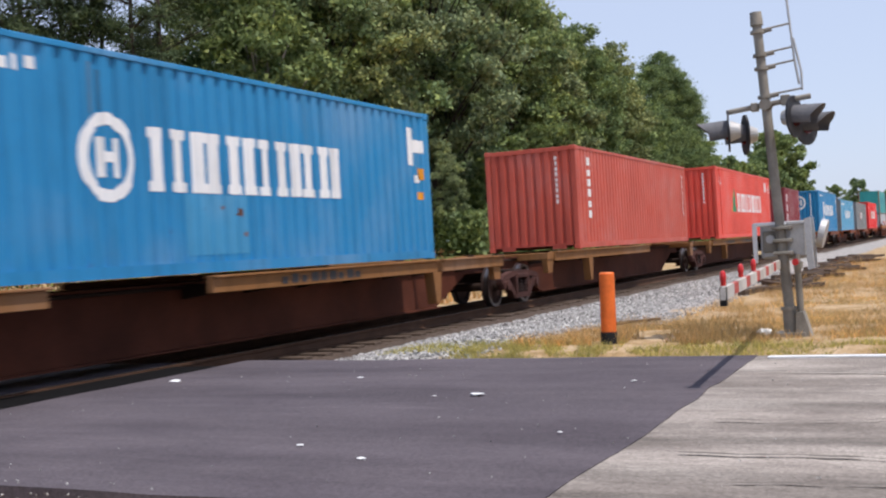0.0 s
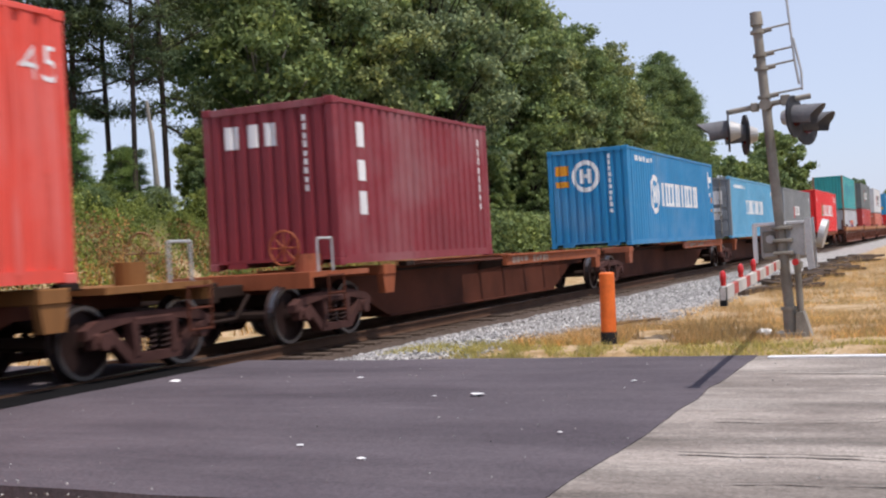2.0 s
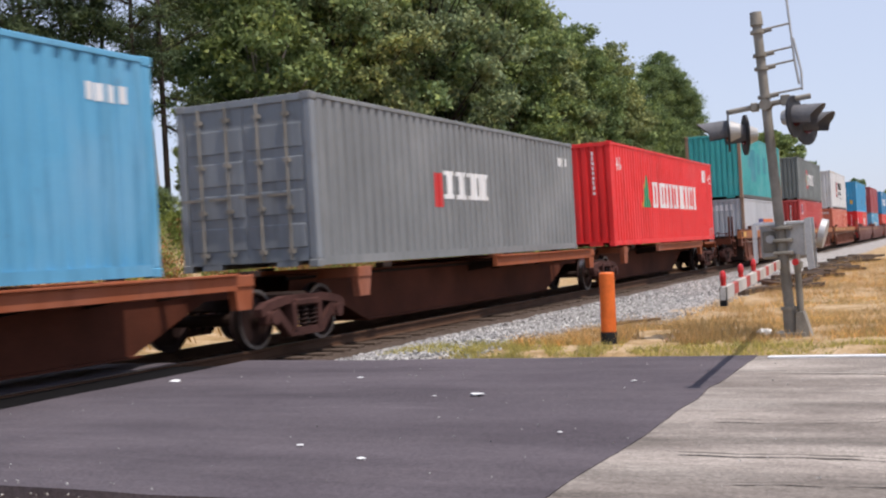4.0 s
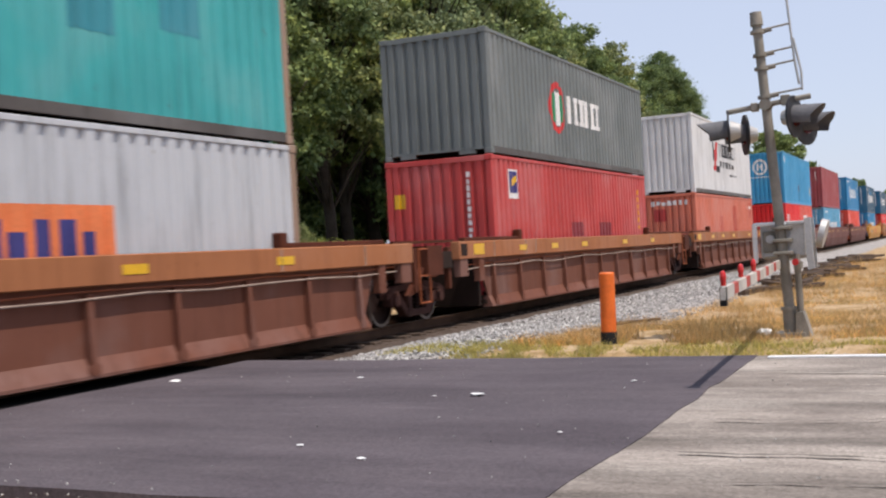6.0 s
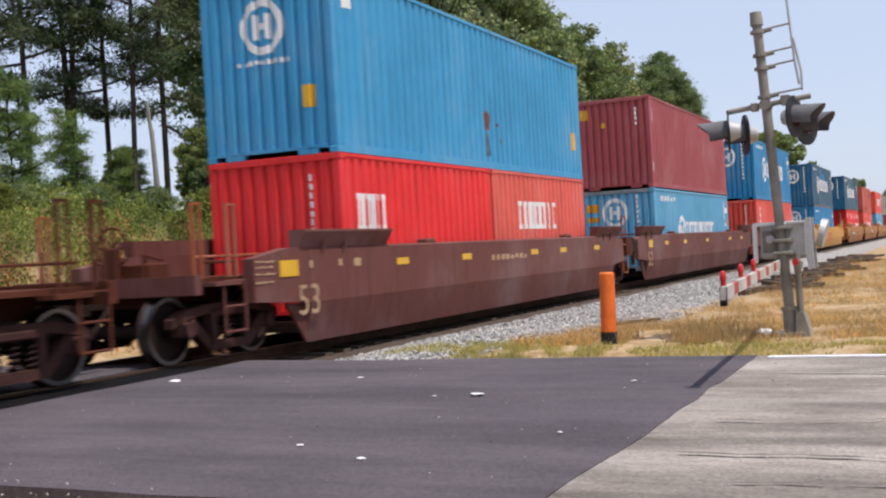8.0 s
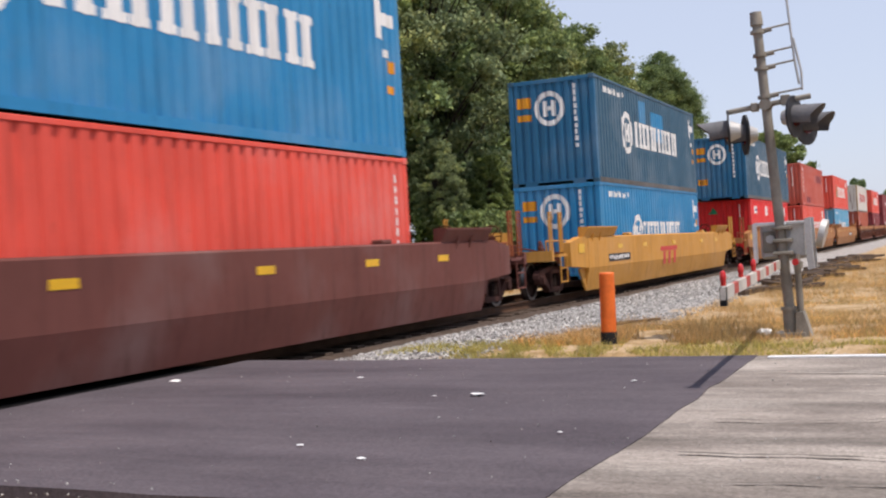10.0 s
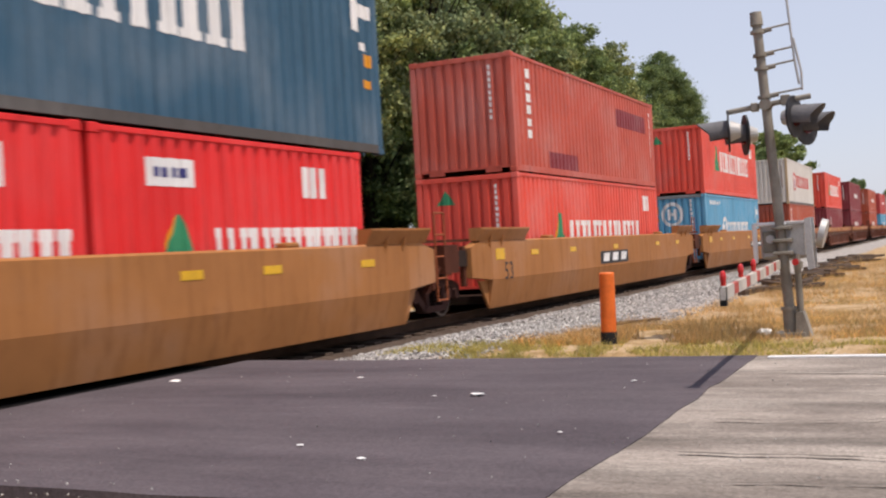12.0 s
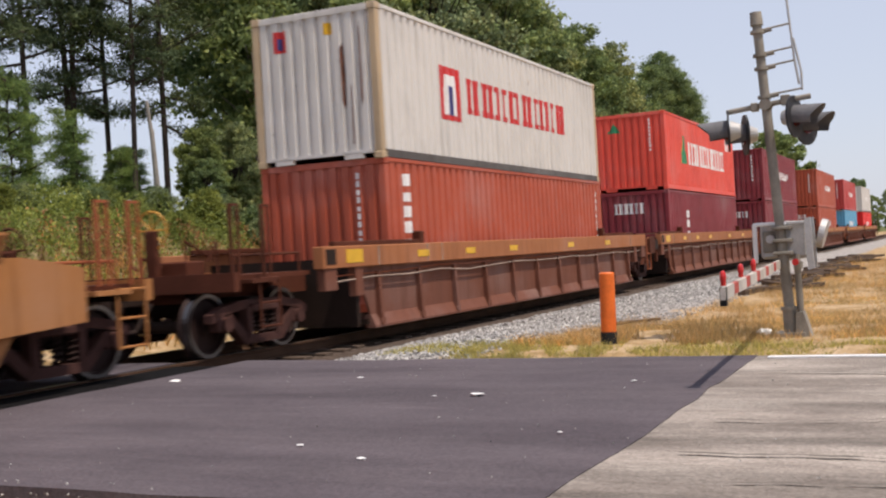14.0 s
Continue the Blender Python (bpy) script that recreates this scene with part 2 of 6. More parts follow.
def build_ground():
    xs = spaced(-700, 2500, -3, 30, 0.3)
    ys = spaced(-900, 1500, -9, 14, 0.3)
    verts = [(x, y, ground_z(x, y)) for x in xs for y in ys]
    k = len(ys)
    faces = [(i * k + j, (i + 1) * k + j, (i + 1) * k + j + 1, i * k + j + 1) for i in range(len(xs) - 1) for j in range(k - 1)]
    ob = new("ground", quad_mesh("ground", verts, faces, ground_material(), True))
    tagged(ob, "dry grassy ground with a grey ballast bed along the track", "ground", kind="structure")


def road_material(name, lo, mid, hi, speck, lines):
    m, n, l, b = shader(name, 0.9)
    co = n.new("ShaderNodeTexCoord").outputs["Object"]
    big = noise_node(n, l, co, 0.7, (1.3, 0.6, 1), detail=7, rough=0.65)
    lane = noise_node(n, l, co, 1.0, (1.4, 0.12, 1), detail=7, rough=0.72)
    agg = noise_node(n, l, co, 60, detail=4, rough=0.75)
    vor = n.new("ShaderNodeTexVoronoi")
    vor.inputs["Scale"].default_value = 55
    l.new(co, vor.inputs["Vector"])
    c = ramp(n, l, big, [(0.3, lo), (0.5, mid), (0.7, hi)])
    c = mix(n, l, lines, c, ramp(n, l, lane, [(0.34, (0.42, 0.42, 0.42)), (0.58, (1.15, 1.15, 1.15))]), "MULTIPLY")
    c = mix(n, l, speck, c, ramp(n, l, vor.outputs["Color"], [(0.1, (0.45, 0.45, 0.45)), (0.9, (1.5, 1.5, 1.5))]), "MULTIPLY")
    c = mix(n, l, speck, c, ramp(n, l, agg, [(0.3, (0.6, 0.6, 0.6)), (0.7, (1.3, 1.3, 1.3))]), "MULTIPLY")
    l.new(c, b.inputs["Base Color"])
    bump(n, l, b, agg, 0.5, 0.006)
    return m


def sheet(x0, x1, y0, y1, step, z, thick, edge=0.0):
    """A road slab with a slightly uneven rim."""
    nx, ny = max(2, int((x1 - x0) / step)), max(2, int((y1 - y0) / step))
    verts, faces = [], []
    for i in range(nx + 1):
        for j in range(ny + 1):
            x, y = x0 + (x1 - x0) * i / nx, y0 + (y1 - y0) * j / ny
            if i in (0, nx):
                x += edge * noise.noise((x, y * 1.7, 9))
            if j in (0, ny):
                y += edge * noise.noise((x * 1.7, y, 5))
            verts.append((x, y, z + 0.012 * noise.noise((x * 0.5, y * 0.5, 1))))
    k, top = ny + 1, len(verts)
    verts += [(v[0], v[1], z - thick) for v in verts]
    for i in range(nx):
        for j in range(ny):
            q = (i * k + j, (i + 1) * k + j, (i + 1) * k + j + 1, i * k + j + 1)
            faces.append(q)
    rim = [i * k for i in range(nx + 1)] + [nx * k + j for j in range(1, k)] + [i * k + ny for i in range(nx - 1, -1, -1)] + [j for j in range(ny - 1, 0, -1)]
    for a, b2 in zip(rim, rim[1:] + rim[:1]):
        faces.append((a, a + top, b2 + top, b2))
    return verts, faces


def build_road():
    fresh = road_material("fresh asphalt", (0.071, 0.060, 0.070), (0.092, 0.079, 0.090), (0.116, 0.099, 0.111), 0.3, 0.35)
    old = road_material("worn old asphalt", (0.138, 0.117, 0.104), (0.262, 0.230, 0.205), (0.41, 0.368, 0.33), 0.4, 0.85)
    tagged(new("road", quad_mesh("road", *sheet(ROAD_X0, ROAD_X1, -60, -6.63, 0.35, 0.0, 0.12, 0.05), old)), "worn pale grey asphalt road with dark tyre streaks", "road", kind="structure")
    tagged(new("road", quad_mesh("road", *sheet(ROAD_X0, ROAD_X1, -6.63, -0.48, 0.3, 0.006, 0.13, 0.05), fresh)), "fresh dark asphalt patch at the level crossing", "road", kind="structure")
    tagged(new("road", quad_mesh("road", *sheet(ROAD_X0, ROAD_X1, 0.62, 1.82, 0.3, -0.01, 0.13, 0.0), fresh)), "dark asphalt between the crossing rails", "road", kind="structure")
    tagged(new("road", quad_mesh("road", *sheet(ROAD_X0, ROAD_X1, 2.75, 7.5, 0.3, -0.02, 0.13, 0.04), fresh)), "dark asphalt road beyond the crossing", "road", kind="structure")
    bm = boxes((ROAD_X1 - 0.28, ROAD_X1 - 0.16, -60, -6.75, 0.0, 0.016))
    tagged(new("trim", mesh_of(bm, "edge line", M_WHITE)), "worn white painted edge line on the road", "road marking", kind="structure")

    # seal strips by the rails; their near-black paints in shade under the train
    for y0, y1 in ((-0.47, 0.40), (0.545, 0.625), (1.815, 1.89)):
        tagged(new("trim", mesh_of(boxes((ROAD_X0, ROAD_X1 - 0.3, y0, y1, -0.10, -0.022), bevel=0.01), "rail seal", M_SHADED_SEAL)), "rubber seal between the asphalt and the rail, train's shade in its black", "rail seal", kind="structure")

    rnd = random.Random(4)
    for x, y0, y1, w in ((6.15, -11.5, -7.0, 0.03), (7.4, -9.4, -6.9, 0.02), (9.85, -14, -6.8, 0.035), (8.55, -13, -8.6, 0.02), (5.5, -9.5, -7.4, 0.02)):
        verts, faces, k = [], [], 40
        for i in range(k + 1):
            y = y0 + (y1 - y0) * i / k
            xx = x + 0.16 * noise.noise((y * 0.8, x, 0)) + 0.07 * noise.noise((y * 4, x, 3))
            ww = w * rnd.uniform(0.05, 0.8)
            verts += [(xx - ww, y, 0.016), (xx + ww, y, 0.016)]
        faces = [(2 * i, 2 * i + 1, 2 * i + 3, 2 * i + 2) for i in range(k)]
        tagged(new("trim", quad_mesh("crack", verts, faces, M_TAR)), "dark sealed crack across the old asphalt", "road crack", kind="structure")


def build_track():
    for side in (-1, 1):
        y = CENTRE + side * 0.753
        prof = [(-0.07, -0.172), (0.07, -0.172), (0.07, -0.16), (0.012, -0.14), (0.012, -0.045), (0.037, -0.035), (0.037, -0.004), (0.028, 0.0), (-0.028, 0.0), (-0.037, -0.004), (-0.037, -0.035), (-0.012, -0.045), (-0.012, -0.14), (-0.07, -0.16)]
        bm = bmesh.new()
        slab(bm, [(y + a, b) for a, b in prof], 0, -150, 420)
        rail = tagged(new("rail", mesh_of(bm, "rail", M_RAIL)), "rusty steel rail with a polished running face", "rail", "rails", "structure")
        part("running_face", boxes((-150, 420, y - 0.026, y + 0.026, 0.0, 0.002)), M_TREAD, rail, "bright polished running surface")
    bed = tagged(new("railway_ties"), "weathered dark wooden ties under the rails", "railway ties", kind="structure")
    bm = boxes((-0.115, 0.115, CENTRE - 1.3, CENTRE + 1.3, -0.35, -0.165), bevel=0.012)
    me = mesh_of(bm, "tie", M_TIE)
    plate = mesh_of(boxes((-0.09, 0.09, CENTRE - 0.93, CENTRE - 0.58, -0.17, -0.155), (-0.09, 0.09, CENTRE + 0.58, CENTRE + 0.93, -0.17, -0.155)), "tie_plate", M_RAIL)
    for i in range(130):
        x = 11.8 + i * 0.53
        t = part("tie", me, None, bed)
        t.location = (x, random.uniform(-0.05, 0.05), random.uniform(-0.015, 0.01))
        t.rotation_euler = (0, 0, random.uniform(-0.01, 0.01))
    for i in range(30):
        t = part("tie", me, None, bed)
        t.location = (4.3 - i * 0.53, random.uniform(-0.05, 0.05), 0)


build_ground()
build_road()
build_track()


# ---- containers ----
WIDE = 2.438
COL = {
    "blue": (0.02, 0.215, 0.45), "sky": (0.11, 0.36, 0.56), "deep": (0.035, 0.10, 0.165), "teal": (0.045, 0.35, 0.36),
    "scarlet": (0.74, 0.09, 0.062), "red": (0.76, 0.03, 0.03), "rust": (0.50, 0.092, 0.062), "brick": (0.42, 0.085, 0.045), "wine": (0.23, 0.032, 0.042),
    "claret": (0.48, 0.058, 0.055), "salmon": (0.60, 0.17, 0.11), "grey": (0.20, 0.21, 0.215), "slate": (0.15, 0.17, 0.17), "pale": (0.48, 0.50, 0.53),
    "white": (0.66, 0.67, 0.68), "cream": (0.62, 0.60, 0.57), "steelgrey": (0.22, 0.24, 0.26), "tan": (0.48, 0.36, 0.23), "oxide": (0.30, 0.20, 0.14), "grime": (0.085, 0.075, 0.07),
}
RUST = {"cream": 0.6, "pale": 0.6, "rust": 0.4, "teal": 0.6, "scarlet": 0.5}


def col_paint(name):
    return paint(name + " container paint", COL[name], RUST.get(name, 0.4), 0.06 if name == "red" else 0.16)


def wave(lo, hi, pitch, base, depth):
    """Break points (along, across) of a corrugated sheet between lo and hi."""
    k = max(1, round((hi - lo) / pitch))
    p = (hi - lo) / k
    out = []
    for i in range(k):
        s = lo + i * p
        out += [(s, base + depth), (s + 0.24 * p, base + depth), (s + 0.37 * p, base), (s + 0.87 * p, base)]
    return out + [(hi, base + depth)]


def side_wave(L):
    return wave(0.12, L - 0.12, 0.278, 0.012, 0.036)


def end_wave():
    return wave(0.14, WIDE - 0.14, 0.245, 0.012, 0.046)


def sheet_mesh(name, pts, z0, z1, place, material):
    verts = [place(a, b, z) for a, b in pts for z in (z0, z1)]
    faces = [(2 * i, 2 * i + 2, 2 * i + 3, 2 * i + 1) for i in range(len(pts) - 1)]
    return quad_mesh(name, verts, faces, material)


CACHE = {}


def cached(key, make):
    if key not in CACHE:
        CACHE[key] = make()
    return CACHE[key]


def container(col, L, H, end_col=None, doors=False, post_col=None):
    """A corrugated steel shipping container; its near lower corner is the origin, x runs along it, y across."""
    m = col_paint(col)
    me_ = col_paint(end_col or col)
    top = new("shipping_container")
    W = WIDE
    key = (col, L, H)
    rail_m = col_paint("grime") if col in ("deep", "slate", "white", "cream", "teal", "pale") else m
    part("side_panel", cached(("s", key), lambda: sheet_mesh("side_panel", side_wave(L), 0.15, H - 0.085, lambda a, b, z: (a, b, z), m)), None, top)
    part("side_panel", cached(("f", key), lambda: sheet_mesh("side_panel", [(a, W - b) for a, b in reversed(side_wave(L))], 0.15, H - 0.085, lambda a, b, z: (a, b, z), m)), None, top)
    part("end_panel", cached(("b", key), lambda: sheet_mesh("end_panel", end_wave(), 0.15, H - 0.12, lambda a, b, z: (L - b, a, z), m)), None, top)
    part("roof", cached(("r", key), lambda: mesh_of(boxes((0.06, L - 0.06, 0.05, W - 0.05, H - 0.06, H - 0.02)), "roof", m)), None, top)
    part("floor", cached(("u", key), lambda: mesh_of(boxes((0.06, L - 0.06, 0.06, W - 0.06, 0.10, 0.14)), "floor", M_DARK)), None, top)
    for y0 in (0.0, W - 0.06):
        part("top_rail", cached(("t", key), lambda: mesh_of(boxes((0.16, L - 0.16, 0.0, 0.06, H - 0.085, H - 0.015), bevel=0.008), "top_rail", m)), None, top).location.y = y0
        part("bottom_rail", cached(("o", key), lambda: mesh_of(boxes((0.17, L - 0.17, 0.0, 0.05, 0.03, 0.155), (0.17, L - 0.17, -0.004, 0.07, 0.02, 0.04)), "bottom_rail", rail_m)), None, top).location.y = y0
    for x0 in (0.0, L - 0.08):
        part("header", cached(("h", key, x0 > 0), lambda: mesh_of(boxes((x0, x0 + 0.08, 0.16, W - 0.16, H - 0.125, H - 0.015), bevel=0.008), "header", m if x0 else me_)), None, top)
        part("sill", cached(("i", key, x0 > 0), lambda: mesh_of(boxes((x0, x0 + 0.08, 0.17, W - 0.17, 0.10, 0.155), (x0, x0 + 0.08, 0.36, 0.72, 0.02, 0.11), (x0, x0 + 0.08, W - 0.72, W - 0.36, 0.02, 0.11)), "sill", m if x0 else me_)), None, top)
    for x0 in (0.0, L - 0.16):
        for y0 in (0.0, W - 0.14):
            part("corner_post", cached(("p", key, x0 > 0, post_col, end_col), lambda: mesh_of(boxes((0.005, 0.155, 0.003, 0.137, 0.118, H - 0.118), bevel=0.012), "corner_post", col_paint(post_col) if post_col else (m if x0 else me_))), None, top).location = (x0, y0, 0)
            for z0 in (0.0, H - 0.118):
                part("corner_casting", cached(("c", col, post_col), lambda: casting(col_paint(post_col) if post_col else m)), None, top).location = (x0 - 0.006 if x0 == 0 else x0 - 0.012, y0 - 0.006 if y0 == 0 else y0 - 0.022, z0)
    if doors:
        for i in (0, 1):
            y0 = 0.15 + i * (W - 0.3) / 2
            leaf = part("door_leaf", cached(("d", key, end_col), lambda: door_leaf(H, me_)), None, top, "ribbed steel door leaf")
            leaf.location = (0, y0, 0)
            for k in (0.28, 0.78):
                bm = bmesh.new()
                rod(bm, (-0.03, k, 0.12), (-0.03, k, H - 0.1), 0.02, seg=8)
                for z in (0.25, 0.9, 1.6, H - 0.3):
                    box(bm, -0.05, 0.01, k - 0.05, k + 0.05, z - 0.03, z + 0.03)
                box(bm, -0.06, -0.03, k - 0.02, k + 0.36, 1.08, 1.12)
                part("lock_rod", bm, M_GALV, leaf, "galvanised door lock rod")
    else:
        part("end_panel", cached(("n", key, end_col), lambda: sheet_mesh("end_panel", [(a, b) for a, b in reversed(end_wave())], 0.15, H - 0.12, lambda a, b, z: (b, a, z), me_)), None, top)
    return top


def casting(m):
    bm = bmesh.new()
    box(bm, 0, 0.178, 0, 0.162, 0, 0.118, bevel=0.012)
    for x in (0.055, 0.1):
        box(bm, x, x + 0.035, -0.001, 0.01, 0.04, 0.085)
    return mesh_of(bm, "corner_casting", m)


def door_leaf(H, m):
    bm = boxes((0.03, 0.07, 0, 1.06, 0.15, H - 0.12))
    for i in range(4):
        z = 0.3 + i * (H - 0.6) / 4
        box(bm, 0.012, 0.035, 0.04, 1.02, z, z + (H - 0.6) / 4 - 0.14, bevel=0.01)
    return mesh_of(bm, "door_leaf", m)


# ---- markings, laid on the corrugation ----
def clip_strip(poly, lo, hi):
    for bound, keep in ((lo, 1), (hi, -1)):
        out = []
        for i, p in enumerate(poly):
            q = poly[(i + 1) % len(poly)]
            a, b = (p[0] - bound) * keep, (q[0] - bound) * keep
            if a >= 0:
                out.append(p)
            if (a > 0 > b) or (a < 0 < b):
                t = a / (a - b)
                out.append((p[0] + t * (q[0] - p[0]), p[1] + t * (q[1] - p[1])))
        poly = out
        if len(poly) < 3:
            return []
    return poly


def pieces(polys):
    """Outlines that touch at a corner, gathered into separate shapes."""
    home, groups = {}, {}
    for i, poly in enumerate(polys):
        mine = {home[k] for k in ((round(p[0], 3), round(p[1], 3)) for p in poly) if k in home}
        into = min(mine) if mine else i
        groups.setdefault(into, []).append(poly)
        for g in mine - {into}:
            groups[into] += groups.pop(g)
        for q in groups[into]:
            for p in q:
                home[(round(p[0], 3), round(p[1], 3))] = into
    return list(groups.values())


def marking_mesh(polys, pts, material, end, lift):
    verts, faces, index = [], [], {}
    for (a0, d0), (a1, d1) in zip(pts, pts[1:]):
        if a1 - a0 < 1e-6:
            continue
        for poly in polys:
            c = clip_strip(list(poly), a0, a1)
            face = []
            for a, z in c:
                key = (round(a, 4), round(z, 4))
                if key not in index:
                    d = d0 + (d1 - d0) * (a - a0) / (a1 - a0) - lift
                    index[key] = len(verts)
                    verts.append((d, a, z) if end else (a, d, z))
                if index[key] not in face:
                    face.append(index[key])
            if len(face) > 2:
                faces.append(tuple(face))
    return quad_mesh("marking", verts, faces, material) if faces else None


def marking(parent, polys, material, L=None, end=False, plane=None, label="", lift=0.005):
    """Thin painted shapes (outlines in along, up) that follow the corrugation of a side or of the near end."""
    pts = [(-5, plane), (60, plane)] if plane is not None else ([(0, 0)] + ([(p[0], p[1]) for p in (end_wave() if end else side_wave(L))]) + [((WIDE if end else L), 0)])
    groups = pieces(polys)
    tall = max(p[1] for q in polys for p in q) - min(p[1] for q in polys for p in q)
    if len(groups) == 1 or (tall < 0.2 and len(groups) > 4) or len(groups) > 16:
        me = marking_mesh(polys, pts, material, end, lift)
        if me is None:
            return None
        ob = new("marking", me)
        ob.parent = parent
        return tagged(ob, label, kind="stuff" if len(groups) > 1 else "")
    ob = new("marking")
    ob.parent = parent
    tagged(ob, label)
    for g in groups:
        me = marking_mesh(g, pts, material, end, lift)
        if me is not None:
            new("painted_bar", me).parent = ob
    return ob


def rect(x0, x1, z0, z1):
    return [(x0, z0), (x1, z0), (x1, z1), (x0, z1)]


def ring(cx, cz, rx, rz, w, k=28):
    out = []
    for i in range(k):
        a, b = 2 * math.pi * i / k, 2 * math.pi * (i + 1) / k
        f = 1 - w
        out.append([(cx + rx * math.cos(a), cz + rz * math.sin(a)), (cx + rx * math.cos(b), cz + rz * math.sin(b)), (cx + f * rx * math.cos(b), cz + f * rz * math.sin(b)), (cx + f * rx * math.cos(a), cz + f * rz * math.sin(a))])
    return out


def word_bars(x0, x1, z0, z1, n, fill=0.86, stroke=0.30, foot=0.16):
    """A brand word as plain upright bars, two to a letter, each with a wider cap and foot."""
    out, p = [], (x1 - x0) / n
    for i in range(n):
        s, w = x0 + i * p, p * fill
        st = stroke * (0.9 + 0.12 * (i * 5 % 3))
        f, e = foot * (z1 - z0), 0.07 * w
        for a, b in ((s + e, s + e + w * st), (s + w - e - w * st, s + w - e)):
            out.append([(a - e, z0), (b + e, z0), (b + e, z0 + f), (b, z0 + f), (a, z0 + f), (a - e, z0 + f)])
            out.append(rect(a, b, z0 + f, z1 - f))
            out.append([(a - e, z1 - f), (a, z1 - f), (b, z1 - f), (b + e, z1 - f), (b + e, z1), (a - e, z1)])
    return out


def small_bars(x0, x1, z0, z1, n, seed=1):
    rnd = random.Random(seed)
    out, x = [], x0
    p = (x1 - x0) / n
    for i in range(n):
        w = p * rnd.uniform(0.55, 0.85)
        out.append(rect(x0 + i * p, x0 + i * p + w, z0 + (z1 - z0) * rnd.choice((0, 0, 0.2)), z1 - (z1 - z0) * rnd.choice((0, 0, 0.25))))
    return out


def column_bars(x0, x1, z0, z1, n, seed=2):
    rnd = random.Random(seed)
    p = (z1 - z0) / n
    return [rect(x0 + (x1 - x0) * rnd.choice((0, 0, 0.2)), x1, z0 + i * p, z0 + i * p + p * rnd.uniform(0.55, 0.8)) for i in range(n)]


def text_polys(s, x, z, size, squeeze=1.0):
    cu = bpy.data.curves.new("t", "FONT")
    cu.body, cu.size = s, size
    ob = new("t", cu)
    bpy.context.view_layer.update()
    me = ob.to_mesh()
    polys = [[(x + me.vertices[i].co.x * squeeze, z + me.vertices[i].co.y) for i in p.vertices] for p in me.polygons]
    ob.to_mesh_clear()
    bpy.data.objects.remove(ob)
    bpy.data.curves.remove(cu)
    return polys


def ring_logo(x, z, r):
    return ring(x, z, r, r * 1.12, 0.28) + [rect(x - 0.42 * r, x - 0.14 * r, z - 0.5 * r, z + 0.5 * r), rect(x + 0.16 * r, x + 0.42 * r, z - 0.5 * r, z + 0.5 * r), rect(x - 0.14 * r, x + 0.16 * r, z - 0.12 * r, z + 0.14 * r)]


def deco_ring(c, L, H, low=False, amber=True, text=True, rx=3.1, w0=3.95, w1=9.5, r=0.55):
    """Ring emblem and plain word bars in white, as on the blue containers."""
    zc = H * 0.53 if not low else H * 0.432
    marking(c, ring_logo(rx, zc + 0.0, r), M_WHITE, L, label="white ring emblem")
    marking(c, word_bars(w0, w1, zc - 0.36, zc + 0.40, 6), M_WHITE, L, label="white brand word as plain bars")
    if text:
        marking(c, small_bars(0.85, 2.9, H - 0.40, H - 0.24, 12), M_WHITE, L)
    marking(c, [rect(L - 0.85, L - 0.6, H - 0.95, H - 0.3), rect(L - 0.6, L - 0.22, H - 0.72, H - 0.5), rect(L - 0.6, L - 0.45, H - 1.25, H - 1.12)], M_WHITE, L)
    marking(c, [rect(L - 0.55, L - 0.3, 1.05, 1.18), rect(L - 0.5, L - 0.25, 1.4, 1.6)], M_ORANGEMARK, L)
    marking(c, ring_logo(1.28, H * 0.72, 0.42), M_WHITE, end=True, label="white ring emblem")
    marking(c, column_bars(0.5, 0.6, H * 0.34, H * 0.94, 10), M_WHITE, end=True)
    marking(c, [rect(0.05, 0.10, H * 0.42, H * 0.88)], M_WHITE, end=True)
    if amber:
        marking(c, [rect(1.80, 2.2, H * 0.74, H * 0.84), rect(1.80, 2.2, H * 0.62, H * 0.68)], M_ORANGEMARK, end=True)


def deco_peak(c, L, H, number="", tri=True, word=(0.327, 0.797), zc=0.53, n=7, stained=False):
    """Green peak emblem and plain word bars, as on the scarlet containers."""
    z = H * zc
    x = L * word[0] - 0.68
    if tri:
        marking(c, [[(x - 0.48, z - 0.42), (x + 0.42, z - 0.42), (x + 0.06, z + 0.55), (x - 0.06, z + 0.55)]], M_GREEN, L, label="green peak emblem")
        marking(c, [[(x - 0.58, z - 0.42), (x - 0.48, z - 0.42), (x - 0.06, z + 0.55), (x - 0.12, z + 0.5)]], M_ORANGEMARK, L)
    marking(c, word_bars(L * word[0], L * word[1], z - 0.42, z + 0.38, n, 0.82), M_WHITE, L, label="white brand word as plain bars")
    if number:
        marking(c, text_polys(number, 0.55, H - 0.78, 0.55), M_WHITE, L, label="white number 45")
        marking(c, text_polys(number, L - 0.62, H - 0.78, 0.55), M_WHITE, L)
        marking(c, [[(WIDE - p[0], p[1]) for p in q] for q in text_polys(number, 0.55, H - 1.15, 0.52)], M_WHITE, end=True, label="white number 45")
    marking(c, small_bars(L - 1.7, L - 1.05, H - 0.75, H - 0.3, 3), M_WHITE, L)
    marking(c, [[(1.5, H - 0.62), (1.95, H - 0.62), (1.72, H - 0.3)]], M_GREEN, end=True)
    marking(c, column_bars(0.48, 0.55, H * 0.5, H * 0.92, 9), M_WHITE, end=True)


